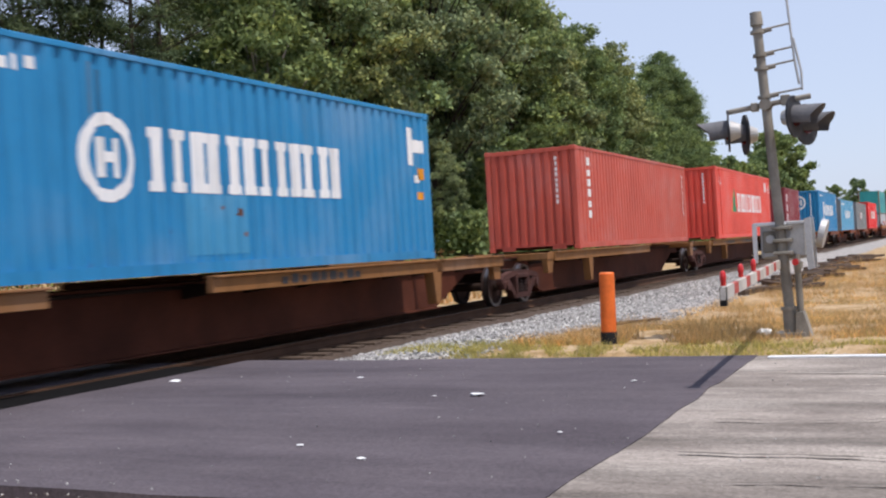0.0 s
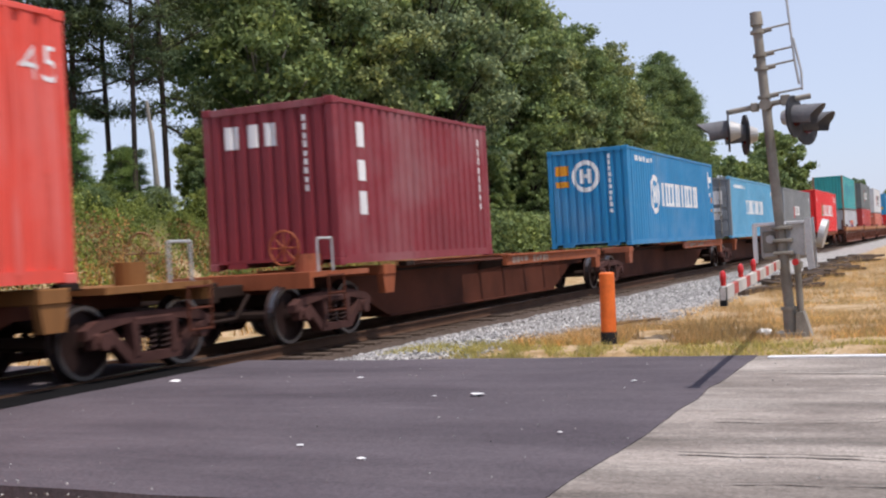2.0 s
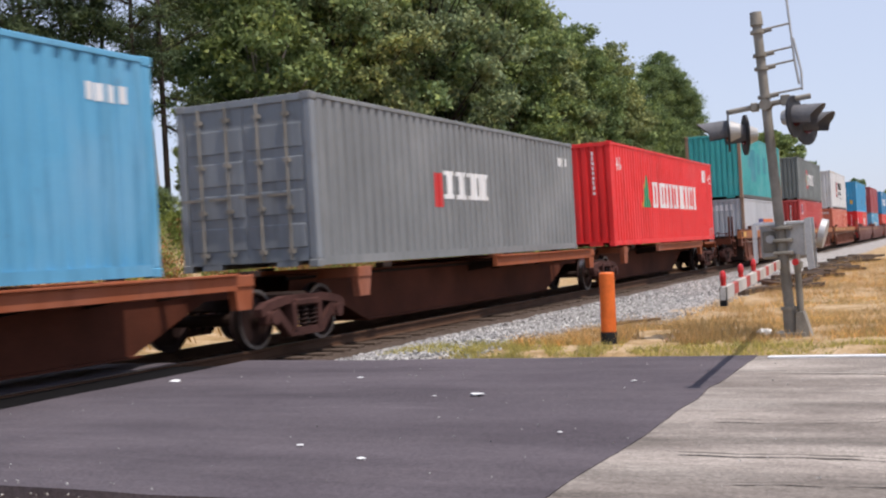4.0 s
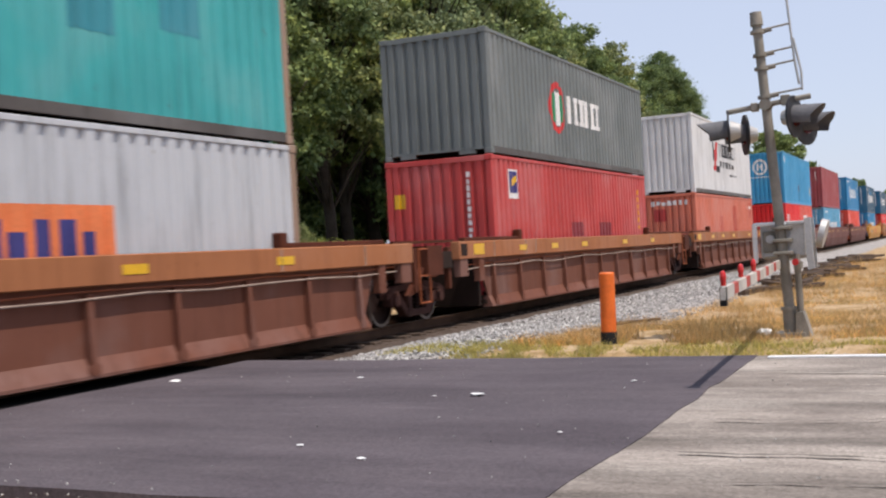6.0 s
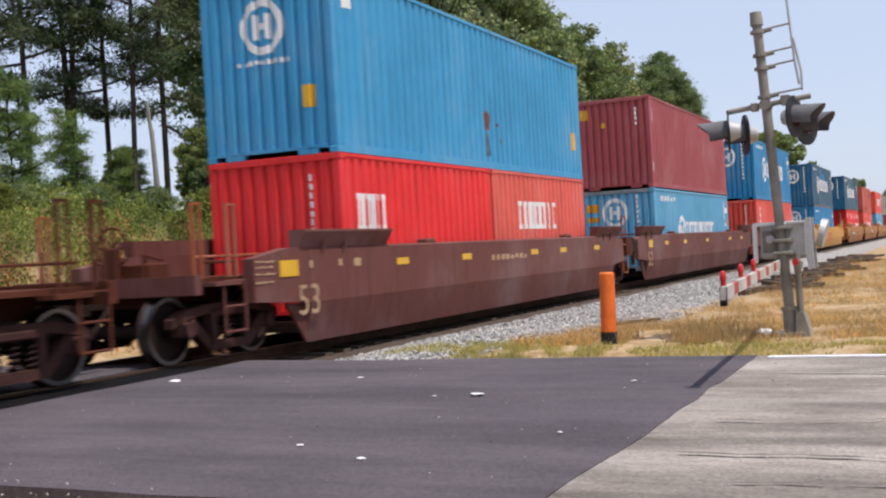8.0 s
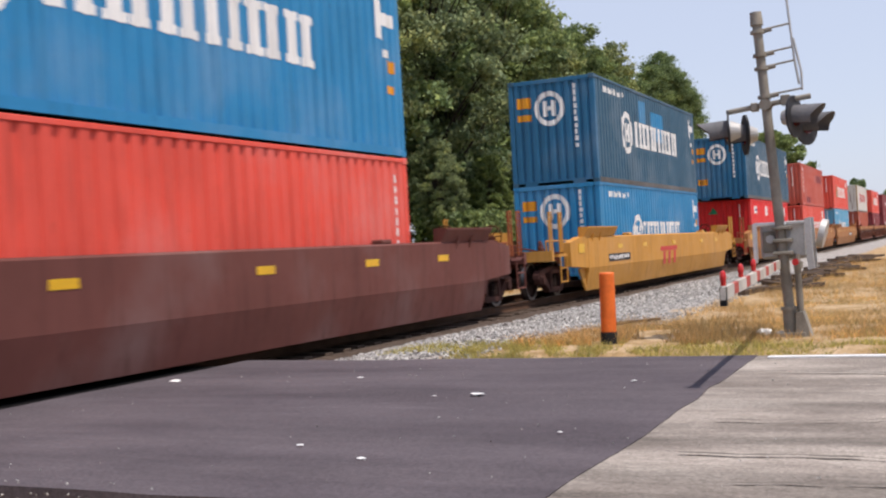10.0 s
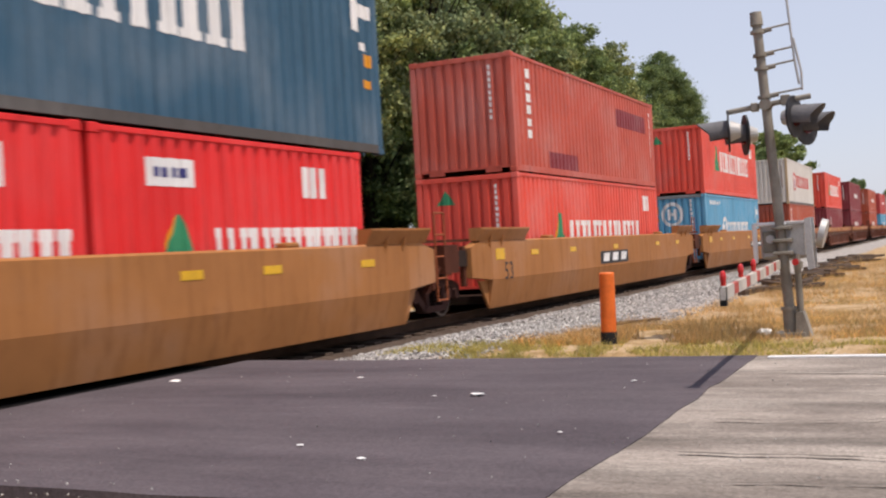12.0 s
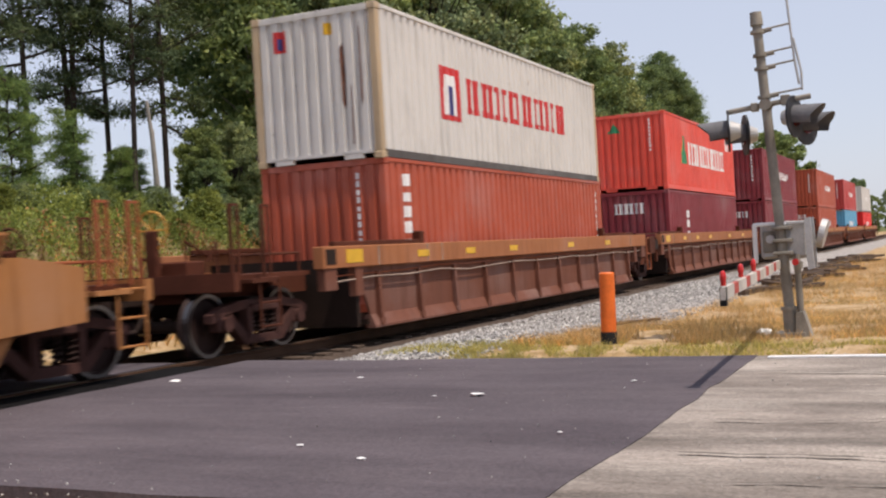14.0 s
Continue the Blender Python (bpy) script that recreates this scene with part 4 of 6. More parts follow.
# ---- the train ----
M_LEDGE = paint("worn ochre steel", (0.24, 0.11, 0.04), 0.9, 0.1, 0.65)
M_LEDGE2 = paint("red brown steel", (0.31, 0.09, 0.04), 0.8, 0.1, 0.65)
M_BROWN = paint("dusty brown car paint", (0.17, 0.066, 0.043), 0.6, 0.12, 0.65)
M_CHORD = paint("rust orange chord paint", (0.36, 0.14, 0.062), 0.6, 0.1, 0.6)
M_PIPE = surface("dusty pipe steel", (0.36, 0.27, 0.22), 0.8, 0, 3, 30, 0.3)
M_SANDMARK = surface("faded tan marking", (0.50, 0.33, 0.20), 0.6, 0, 2, 30, 0.2)
M_RUSTBLOT = surface("bleeding rust", (0.20, 0.09, 0.06), 0.85, 0, 4, 20, 0.5)
M_STAIN = surface("streaked grime", (0.12, 0.20, 0.28), 0.8, 0, 4, 20, 0.4)
M_PLUM = paint("plum brown car paint", (0.15, 0.056, 0.047), 0.5, 0.12, 0.6)
M_YELLOW = paint("yellow car paint", (0.55, 0.26, 0.045), 0.4, 0.1, 0.55)
M_TAN = paint("tan car paint", (0.38, 0.162, 0.058), 0.45, 0.12, 0.6)

MOVING = []


def ride(ob, u, y=0.0, z=0.0):
    ob.location = (u, y, z)
    MOVING.append((ob, u, y, z))
    return ob


def build_cars():
    rows = [
        (spine_car, "brown articulated spine railcar with ochre side ledges", [4.2, 22.5, 40.7, 59.2], M_LEDGE, 0),
        (spine_car, "red-brown articulated spine railcar on dusty trucks", [63.4, 78.3, 94.9, 111.4, 126.6, 140.0], M_LEDGE2, 1),
    ]
    cars = []
    for f, label, tr, m, st in rows:
        c = f(label, tr, m, st)
        cars.append(c)
        ride(c, tr[0], CENTRE)
    for label, tr, sm, cm, rib in [
        ("brown ribbed double-stack well railcar with rust-orange top chord", [144.1, 163.9, 183.7, 203.6], M_BROWN, M_CHORD, True),
        ("plum-brown smooth-sided double-stack well railcar", [207.2, 225.3, 245.9, 265.0], M_PLUM, M_PLUM, False),
        ("yellow smooth-sided single well railcar", [268.9, 289.3], M_YELLOW, M_YELLOW, False),
        ("tan smooth-sided double-stack well railcar", [293.2, 311.1, 331.8, 350.7], M_TAN, M_TAN, False),
        ("dusty brown ribbed double-stack well railcar", [354.5, 374.4, 394.4, 414.3], M_BROWN, M_CHORD, True),
        ("distant brown ribbed double-stack well railcar", [418.2, 438.0, 457.8, 477.6], M_BROWN, M_CHORD, True),
    ]:
        c = well_car(label, tr, sm, cm, rib)
        cars.append(c)
        ride(c, tr[0], CENTRE)
    return cars


def car_marks(cars):
    """Numbers and plain bars painted on the car sides; along is measured from the first truck."""
    def put(car, polys, m, plane=NEAR, label=""):
        marking(car, polys, m, plane=plane, label=label, lift=0.006)
    s1, s2, w1, w2, yel, w3 = cars[:6]
    put(s1, small_bars(41.1, 43.0, 0.90, 1.02, 7), M_BLACK, -1.27)
    put(s1, small_bars(44.6, 47.6, 0.90, 1.03, 9, 4), M_BLACK, -1.27)
    put(s1, small_bars(8.65, 10.95, 0.90, 1.03, 9, 4), M_BLACK, -1.27)
    for a in (7.0, 24.0):
        put(s2, small_bars(a, a + 0.95, 0.90, 1.03, 4, 6), M_PIPE, -1.27)
        put(s2, small_bars(a + 1.25, a + 2.3, 0.90, 1.03, 5, 7), M_PIPE, -1.27)
    # yellow car: dark number plate with bars, red sloping shapes
    put(yel, [rect(3.07, 5.15, 0.72, 0.92)], M_BLACK, label="dark panel")
    put(yel, small_bars(3.15, 5.05, 0.76, 0.88, 10, 3), M_WHITE, NEAR - 0.003)
    put(yel, [[(8.55, 0.87), (10.75, 0.87), (10.85, 1.0), (8.6, 1.0)]] + [[(x, 0.46), (x + 0.26, 0.46), (x + 0.40, 0.85), (x + 0.10, 0.85)] for x in (8.85, 9.5, 10.2)], M_REDMARK, label="red logo as a plain bar over slanted blocks")
    for a in (1.0, 19.9):
        put(w2, text_polys("53", a, 0.46, 0.60), M_SANDMARK, label="faded tan number 53")
    for a in (1.65, 20.3):
        put(w3, text_polys("53", a, 0.60, 0.5), M_BLACK, label="dark number 53")
    put(w3, [rect(3.9, 7.0, 0.68, 0.92)], M_BLACK, label="dark panel")
    put(w3, small_bars(4.1, 6.85, 0.73, 0.87, 10, 3), M_WHITE, NEAR - 0.003)
    put(w3, [rect(26.87, 29.45, 0.68, 1.0)], M_BLACK, label="dark panel")
    put(w3, [[(x, 0.74), (x + 0.5, 0.74), (x + 0.6, 0.95), (x + 0.1, 0.95)] for x in (27.1, 27.9, 28.7)], M_WHITE, NEAR - 0.003, "white logo as plain slanted blocks")
    put(w3, [rect(49.3, 52.4, 0.66, 0.90)], M_BLACK)
    put(w3, small_bars(49.5, 52.2, 0.71, 0.85, 10, 3), M_WHITE, NEAR - 0.003)
    put(w2, small_bars(8.0, 10.0, 1.0, 1.1, 8), M_SANDMARK)
    for j, z in enumerate((1.20, 1.13, 1.04, 0.93)):
        put(w2, small_bars(0.03, 0.5 - 0.06 * (j % 2), z, z + 0.03, 4, j + 3), M_SANDMARK)
    put(w2, [rect(2.6, 2.8, 1.08, 1.2), rect(1.35, 1.42, 1.1, 1.2), rect(2.15, 2.24, 1.1, 1.2)], M_SANDMARK)


Z_SPINE, Z_LOW, Z_UP = 1.10, 0.26, 2.86
L20, L40, L45 = 6.058, 12.192, 13.716
HC, STD = 2.896, 2.591
GROUP = "stacked shipping containers"


def load(col, u, L, H, z, label, end_col=None, doors=False, post_col=None):
    c = container(col, L, H, end_col, doors, post_col)
    tagged(c, label, "container", GROUP)
    return ride(c, u, 0.0, z)


def patch(c, L, rows, m):
    marking(c, [rect(*r) for r in rows], m, L, label="repainted patch", lift=0.0025)


def rust_blot(x, z, r, seed):
    rnd = random.Random(seed)
    return [(x + r * k * math.cos(a), z + r * k * math.sin(a)) for a, k in ((radians(30 * i), rnd.uniform(0.5, 1.15)) for i in range(12))]


def build_loads():
    w = "white emblem bars"
    c = load("blue", 5.72, L40, STD, Z_SPINE, "blue steel container with white ring emblem and bars"); deco_ring(c, L40, STD, rx=3.9, w0=4.6, w1=9.12, r=0.45)
    patch(c, L40, [(5.21, 6.56, 0.24, 1.0)], col_paint("patchblue")); marking(c, [rust_blot(6.35, 0.78, 0.07, 3), rust_blot(6.45, 0.5, 0.05, 4), rust_blot(6.0, 0.84, 0.04, 9)], M_RUSTBLOT, L40, label="rust stain"); marking(c, [rect(3.62, 3.68, STD - 0.75, STD - 0.18), rect(3.78, 3.83, STD - 0.7, STD - 0.25)], col_paint("deepblue"), L40, label="dark scrape")
    c = load("rust", 26.37, L40, STD, Z_SPINE, "faded red container with upright white bars"); deco_tall(c, L40, STD, 6)
    c = load("scarlet", 44.15, L45, HC, Z_SPINE, "scarlet long container numbered 45 with green peak emblem"); deco_peak(c, L45, HC, "45")
    for x in (0.76, L45 - 0.84):
        part("inner_post", boxes((x, x + 0.08, -0.002, 0.06, 0.12, HC - 0.08)), col_paint("scarlet"), c)
    c = load("wine", 63.42, L20, STD, Z_SPINE, "short wine-red container with white bars"); deco_tall(c, L20, STD, 3, 0.75)
    marking(c, small_bars(1.05, 2.1, STD * 0.74, STD * 0.88, 3), M_WHITE, end=True)
    c = load("blue", 80.04, L40, HC, Z_SPINE, "tall bright blue container with white ring emblem"); deco_ring(c, L40, HC)
    c = load("sky", 95.9, L40, STD, Z_SPINE, "light blue container with grey ribbed doors", "steelgrey", True); deco_word(c, L40, STD, 0.312, 0.70, 0.40, 0.64, 7, M_WHITE)
    marking(c, small_bars(0.9, 3.9, STD - 0.45, STD - 0.3, 10), M_WHITE, L40)
    marking(c, [rect(0.35, 1.0, 1.45, 2.0), rect(1.4, 2.05, 1.45, 2.0), rect(1.4, 2.0, 0.8, 1.3), rect(0.4, 0.95, 0.8, 1.3)], M_WHITE, plane=0.0, end=True, lift=0.0)
    c = load("grey", 111.6, L40, STD, Z_SPINE, "grey container with steel doors and a white brand bar", "steelgrey", True); deco_word(c, L40, STD, 0.38, 0.56, 0.42, 0.62, 2, M_WHITE, (M_REDMARK, 0.34, 0.37, 0.36, 0.6))
    c = load("red", 127.15, L45, HC, Z_SPINE, "red long container numbered 45 with white bars"); deco_peak(c, L45, HC, "45")
    # first well car
    c = load("pale", 147.8, L40, STD, Z_LOW, "pale grey container with navy and orange block marking", post_col="oxide"); marking(c, [rect(4.07, 5.36, 0.9, 1.68)], M_BLUEMARK, L40, label="navy block"); marking(c, [rect(5.36, 8.37, 0.9, 1.68)], M_ORANGE2, L40, label="orange block")
    marking(c, small_bars(4.2, 5.2, 1.0, 1.52, 3), M_WHITE, L40, lift=0.008); marking(c, small_bars(5.5, 8.2, 1.0, 1.52, 8), M_BLUEMARK, L40, lift=0.008); marking(c, small_bars(0.5, 1.9, STD * 0.80, STD * 0.9, 7), M_WHITE, end=True)
    c = load("teal", 147.75, L40, HC, Z_UP, "weathered teal container with rubbed darker patches", post_col="oxide"); patch(c, L40, [(1.9, 2.6, 1.4, 2.0), (2.6, 3.9, 0.8, 2.3), (4.4, 5.3, 1.2, 2.2), (6.2, 7.1, 1.3, 2.1), (7.9, 8.6, 1.0, 2.2), (9.4, 10.2, 1.2, 2.3)], col_paint("deepteal"))
    c = load("claret", 167.35, L40, HC, Z_LOW, "red container with a small blue and yellow label"); marking(c, [rect(1.0, 1.45, 2.0, 2.62)], M_WHITE, L40); marking(c, [rect(1.03, 1.42, 2.12, 2.58)], M_BLUEMARK, L40, lift=0.008); marking(c, [[(1.08, 2.25), (1.36, 2.35), (1.36, 2.5), (1.08, 2.4)]], M_YELLOWREF, L40, lift=0.011); marking(c, column_bars(0.5, 0.58, 0.9, 2.6, 12), M_WHITE, end=True); marking(c, [rect(2.0, 2.25, 1.9, 2.2)], M_YELLOWREF, end=True)
    patch(c, L40, [(5.0, 6.0, 1.15, 1.5), (7.4, 8.4, 1.15, 1.5)], col_paint("wine")); marking(c, column_bars(L40 - 0.9, L40 - 0.8, 1.3, 2.5, 6), M_ORANGEMARK, L40)
    c = load("slate", 167.4, L40, STD, 3.17, "slate grey container with red and green oval emblem"); marking(c, ring(4.36, 1.33, 0.57, 0.62, 0.25), M_REDMARK, L40, label="red oval ring"); marking(c, [rect(3.98, 4.74, 1.0, 1.66)], M_GREEN, L40, label="green block"); marking(c, [rect(4.2, 4.5, 0.9, 1.7)], M_WHITE, L40, lift=0.009); marking(c, word_bars(5.12, 7.9, 1.02, 1.70, 3), M_WHITE, L40, label="white brand word as plain bars")
    c = load("salmon", 186.65, L40, STD, Z_LOW, "sun-bleached salmon container with repainted patches"); patch(c, L40, [(4.6, 5.2, 0.95, 1.75), (7.3, 8.1, 1.1, 2.2), (11.3, 11.9, 1.7, 2.4)], col_paint("rust")); marking(c, [rect(1.1, 1.55, 1.6, 2.05)], col_paint("claret"), end=True); marking(c, small_bars(0.3, 1.7, STD - 0.42, STD - 0.25, 7), M_WHITE, end=True); marking(c, small_bars(10.9, 11.8, STD - 0.5, STD - 0.36, 4), M_WHITE, L40)
    c = load("white", 186.7, L40, HC, Z_UP, "white container with black bars and a red black emblem"); marking(c, word_bars(4.99, 8.6, 1.55, 2.09, 7), M_BLACK, L40, label="black brand word as plain bars"); marking(c, small_bars(5.0, 8.2, 1.13, 1.38, 5), M_BLACK, L40); marking(c, small_bars(7.0, 8.7, 0.82, 0.90, 12), M_BLACK, L40); marking(c, [[(3.75, 0.95), (4.2, 0.95), (4.75, 2.1), (4.25, 2.1)]], M_REDMARK, L40, label="red emblem stroke"); marking(c, [[(3.58, 2.2), (3.8, 2.2), (4.0, 1.5), (3.8, 1.3)], rect(4.25, 4.95, 0.9, 1.15)], M_BLACK, L40)
    # plum car
    for i, u in enumerate((210.05, 216.2)):
        c = load(("red", "faded_red")[i], u, L20 - 0.02, STD, Z_LOW, ("short red container with white bars", "short sun-faded red container with white bars")[i]); marking(c, word_bars(0.5 + 0.9 * i, 1.5 + 2.4 * i, 1.35, 1.95, 3 + i), M_WHITE, L20 - 0.02, label="white bars"); marking(c, column_bars(0.5, 0.56, 1.2, 2.3, 8), M_WHITE, end=True)
    c = load("bright_blue", 210.05, L40, HC, Z_UP - 0.04, "blue container with a white ring emblem on its end"); marking(c, ring_logo(1.28, 2.1, 0.40), M_WHITE, end=True, label="white ring emblem"); marking(c, small_bars(0.8, 1.8, 1.5, 1.58, 9), M_WHITE, end=True); marking(c, [rect(0.35, 0.62, 0.75, 1.1)], M_YELLOWREF, end=True); marking(c, [rect(0.35, 0.7, 2.3, 2.65)], M_WHITE, L40); marking(c, [rust_blot(6.05, 0.98, 0.19, 5)], M_RUSTBLOT, L40, label="rust stain"); marking(c, [[(5.98, 0.74), (6.1, 0.74), (6.2, 0.3), (6.0, 0.25)]], M_STAIN, L40, label="grey rust streak"); marking(c, [rust_blot(6.75, 0.62, 0.07, 6), rust_blot(7.1, 0.66, 0.05, 7), rust_blot(6.62, 0.95, 0.05, 8)], M_RUSTBLOT, L40, label="rust stain"); marking(c, [rect(11.45, 11.75, 0.72, 1.15)], M_YELLOWREF, L40)
    c = load("sky", 229.45, L40, STD, Z_LOW, "light blue container with white ring emblem in a well"); deco_ring(c, L40, STD, True, rx=3.75, w0=4.38, w1=9.24)
    c = load("faded_wine", 229.45, L40, HC, Z_UP, "faded wine-red container with yellow labels on a blue one"); marking(c, [rect(2.0, 2.14, 2.28, 2.6), rect(2.17, 2.3, 2.28, 2.6), rect(1.45, 1.6, 1.98, 2.14)], M_YELLOWREF, end=True); marking(c, column_bars(0.42, 0.48, 2.0, 2.6, 4), M_WHITE, end=True); marking(c, column_bars(0.3, 0.42, 2.1, 2.55, 3), M_WHITE, L40); marking(c, [rect(0.14, 0.24, 0.5, 0.8)], M_WHITE, L40)
    c = load("scarlet", 249.0, L40, STD, Z_LOW, "scarlet container with white columns of bars in a well"); deco_tall(c, L40, STD, 5)
    c = load("blue", 249.0, L40, HC, Z_UP, "blue container with white ring emblem stacked on scarlet"); deco_ring(c, L40, HC)
    # yellow car
    c = load("blue", 272.5, L40, STD, Z_LOW, "bright blue container with white emblem in a yellow well"); deco_ring(c, L40, STD, True, rx=3.75, w0=4.38, w1=9.24)
    c = load("deep", 272.5, L40, HC, Z_UP - 0.04, "dark blue container with lighter blue repainted patches", "deepblue"); deco_ring(c, L40, HC); patch(c, L40, [(4.58, 5.28, 1.95, 2.62), (6.0, 7.5, 1.5, 2.4)], col_paint("blue"))
    # tan car
    for u in (296.2, 302.35):
        c = load("red", u, L20 - 0.02, STD, Z_LOW, "short red container with green peak emblem and white bars"); deco_peak(c, L20 - 0.02, STD, "", True, (0.36, 0.98), 0.40)
        marking(c, [rect(0.95, 1.85, 1.92, 2.26)], M_WHITE, L20 - 0.02, label="white label panel"); marking(c, small_bars(1.05, 1.72, 2.03, 2.15, 4), M_BLUEMARK, L20 - 0.02, lift=0.009)
    c = load("deep", 295.5, L45, HC, Z_UP, "long dark blue container with white ring emblem", "deepblue"); deco_ring(c, L45, HC, rx=3.5, w0=4.2, w1=10.1)
    marking(c, [rect(1.75, 2.2, 0.72, 0.98)], M_ORANGEMARK, end=True); marking(c, [[(WIDE - p[0], p[1]) for p in q] for q in text_polys("45", 0.3, 0.76, 0.24)], M_BLACK, end=True, lift=0.009, label="black number 45")
    marking(c, [rect(0.35, 0.7, HC - 0.62, HC - 0.25)], M_ORANGEMARK, L45); marking(c, text_polys("45", 0.37, HC - 0.54, 0.26), M_BLACK, L45, lift=0.009)
    c = load("scarlet", 315.3, L40, STD, Z_LOW, "scarlet container with green peak emblem in a tan well"); deco_peak(c, L40, STD, "", True, (0.28, 0.82), 0.45)
    c = load("rust", 315.3, L40, STD, Z_UP, "faded brick-red container with darker patches"); deco_tall(c, L40, STD, 6, 0.85); patch(c, L40, [(2.19, 4.38, 0.17, 0.55), (8.02, 11.19, 1.6, 2.1)], col_paint("wine"))
    c = load("sky", 334.9, L40, STD, Z_LOW, "light blue container with white ring emblem in a tan well"); deco_ring(c, L40, STD, True, rx=3.75, w0=4.38, w1=9.24)
    c = load("scarlet", 334.9, L40, STD, Z_UP, "faded scarlet container with green peak and white bars"); deco_peak(c, L40, STD, word=(0.28, 0.83))
    # ribbed cars behind
    c = load("brick", 358.05, L40, STD, Z_LOW, "brick-brown container with upright white bars"); deco_tall(c, L40, STD, 6, 0.7)
    c = load("cream", 358.0, L40, STD, 2.82, "rust-stained white container with red bars and emblem", post_col="tan"); marking(c, word_bars(3.66, 9.74, 1.05, 1.74, 8, 0.8), M_REDMARK, L40, label="red brand word as plain bars"); marking(c, [rect(2.44, 3.35, 0.85, 1.85)], M_REDMARK, L40); marking(c, [[(2.6, 0.95), (3.2, 0.95), (3.1, 1.7), (2.7, 1.7)]], M_WHITE, L40, lift=0.008); marking(c, [rect(2.8, 3.0, 0.95, 1.5)], M_BLUEMARK, L40, lift=0.011)
    marking(c, [rect(1.75, 2.0, 1.95, 2.32)], M_REDMARK, end=True); marking(c, [rect(1.84, 1.92, 2.0, 2.2)], M_BLUEMARK, end=True, lift=0.008); marking(c, [rect(0.85, 1.0, 2.15, 2.35)], M_YELLOWREF, end=True); marking(c, [[(0.65, 0.95), (0.68, 0.85), (0.70, 1.0), (0.71, 1.9), (0.66, 2.0), (0.64, 1.5)], [(0.50, 0.3), (0.53, 0.25), (0.53, 1.2), (0.51, 1.3)], [(0.30, 1.0), (0.34, 0.9), (0.33, 2.2), (0.31, 2.3)]], M_RUSTBLOT, end=True, label="dark rust streaks")
    c = load("wine", 377.9, L40, STD, Z_LOW, "dark wine container with white bars on its end"); marking(c, word_bars(0.85, 1.9, 1.85, 2.2, 3, 0.9), M_WHITE, end=True); marking(c, column_bars(2.6, 3.0, 1.0, 2.0, 3), M_WHITE, L40)
    c = load("scarlet", 377.9, L40, STD, Z_UP, "scarlet container with white bars stacked on wine"); deco_peak(c, L40, STD, word=(0.28, 0.83))
    for u, low, up, hl in ((398.1, "wine", "wine", STD), (421.5, "brick", "brick", STD), (441.3, "sky", "claret", STD), (461.0, "red", "cream", STD)):
        c = load(low, u, L40, hl, Z_LOW, COLNAME[low] + " container in a ribbed well"); marking(c, word_bars(0.85, 1.9, 1.8, 2.1, 3, 0.9), M_WHITE, end=True); marking(c, small_bars(4, 8, 1.2, 1.6, 6), M_WHITE, L40)
        c = load(up, u, L40, STD, Z_UP, COLNAME[up] + " container stacked on top"); marking(c, column_bars(0.5, 0.58, 1.0, 2.3, 8), M_WHITE, end=True); marking(c, small_bars(5, 9, 1.2, 1.6, 6), M_WHITE, L40)


COL["patchblue"] = (0.05, 0.27, 0.49)
COL["bright_blue"] = (0.045, 0.30, 0.55)
COL["faded_red"] = (0.70, 0.115, 0.085)
COL["faded_wine"] = (0.33, 0.066, 0.074)
COL["deepblue"] = (0.02, 0.13, 0.26)
COL["deepteal"] = (0.04, 0.25, 0.31)
COLNAME = {"wine": "dark wine-red", "brick": "brick-brown", "sky": "light blue", "claret": "deep red", "red": "bright red", "cream": "off-white"}

CARS = build_cars()
car_marks(CARS)
build_loads()


# ---- vegetation ----
def leaf_mesh(name, centres, sizes, rnd, material, flat=0.0, slim=1.1):
    """Many small leaf blades, each its own island."""
    n = len(centres)
    a = rnd.normal(size=(n, 3))
    a[:, 2] *= 1 - flat
    a /= np.linalg.norm(a, axis=1)[:, None] + 1e-9
    b = np.cross(a, rnd.normal(size=(n, 3)))
    b /= np.linalg.norm(b, axis=1)[:, None] + 1e-9
    s = sizes[:, None]
    v = np.stack([centres - a * s, centres + a * s, centres + b * s * slim], 1).reshape(-1, 3)
    me = bpy.data.meshes.new(name)
    me.vertices.add(3 * n)
    me.vertices.foreach_set("co", v.ravel())
    me.loops.add(3 * n)
    me.loops.foreach_set("vertex_index", np.arange(3 * n))
    me.polygons.add(n)
    me.polygons.foreach_set("loop_start", np.arange(n) * 3)
    me.polygons.foreach_set("loop_total", np.full(n, 3))
    me.materials.append(material)
    me.update()
    me.validate()
    return me


def limb(bm, pts, r0, r1, seg=7):
    k = len(pts) - 1
    for i in range(k):
        rod(bm, pts[i], pts[i + 1], r0 + (r1 - r0) * i / k, r0 + (r1 - r0) * (i + 1) / k, seg, caps=False)


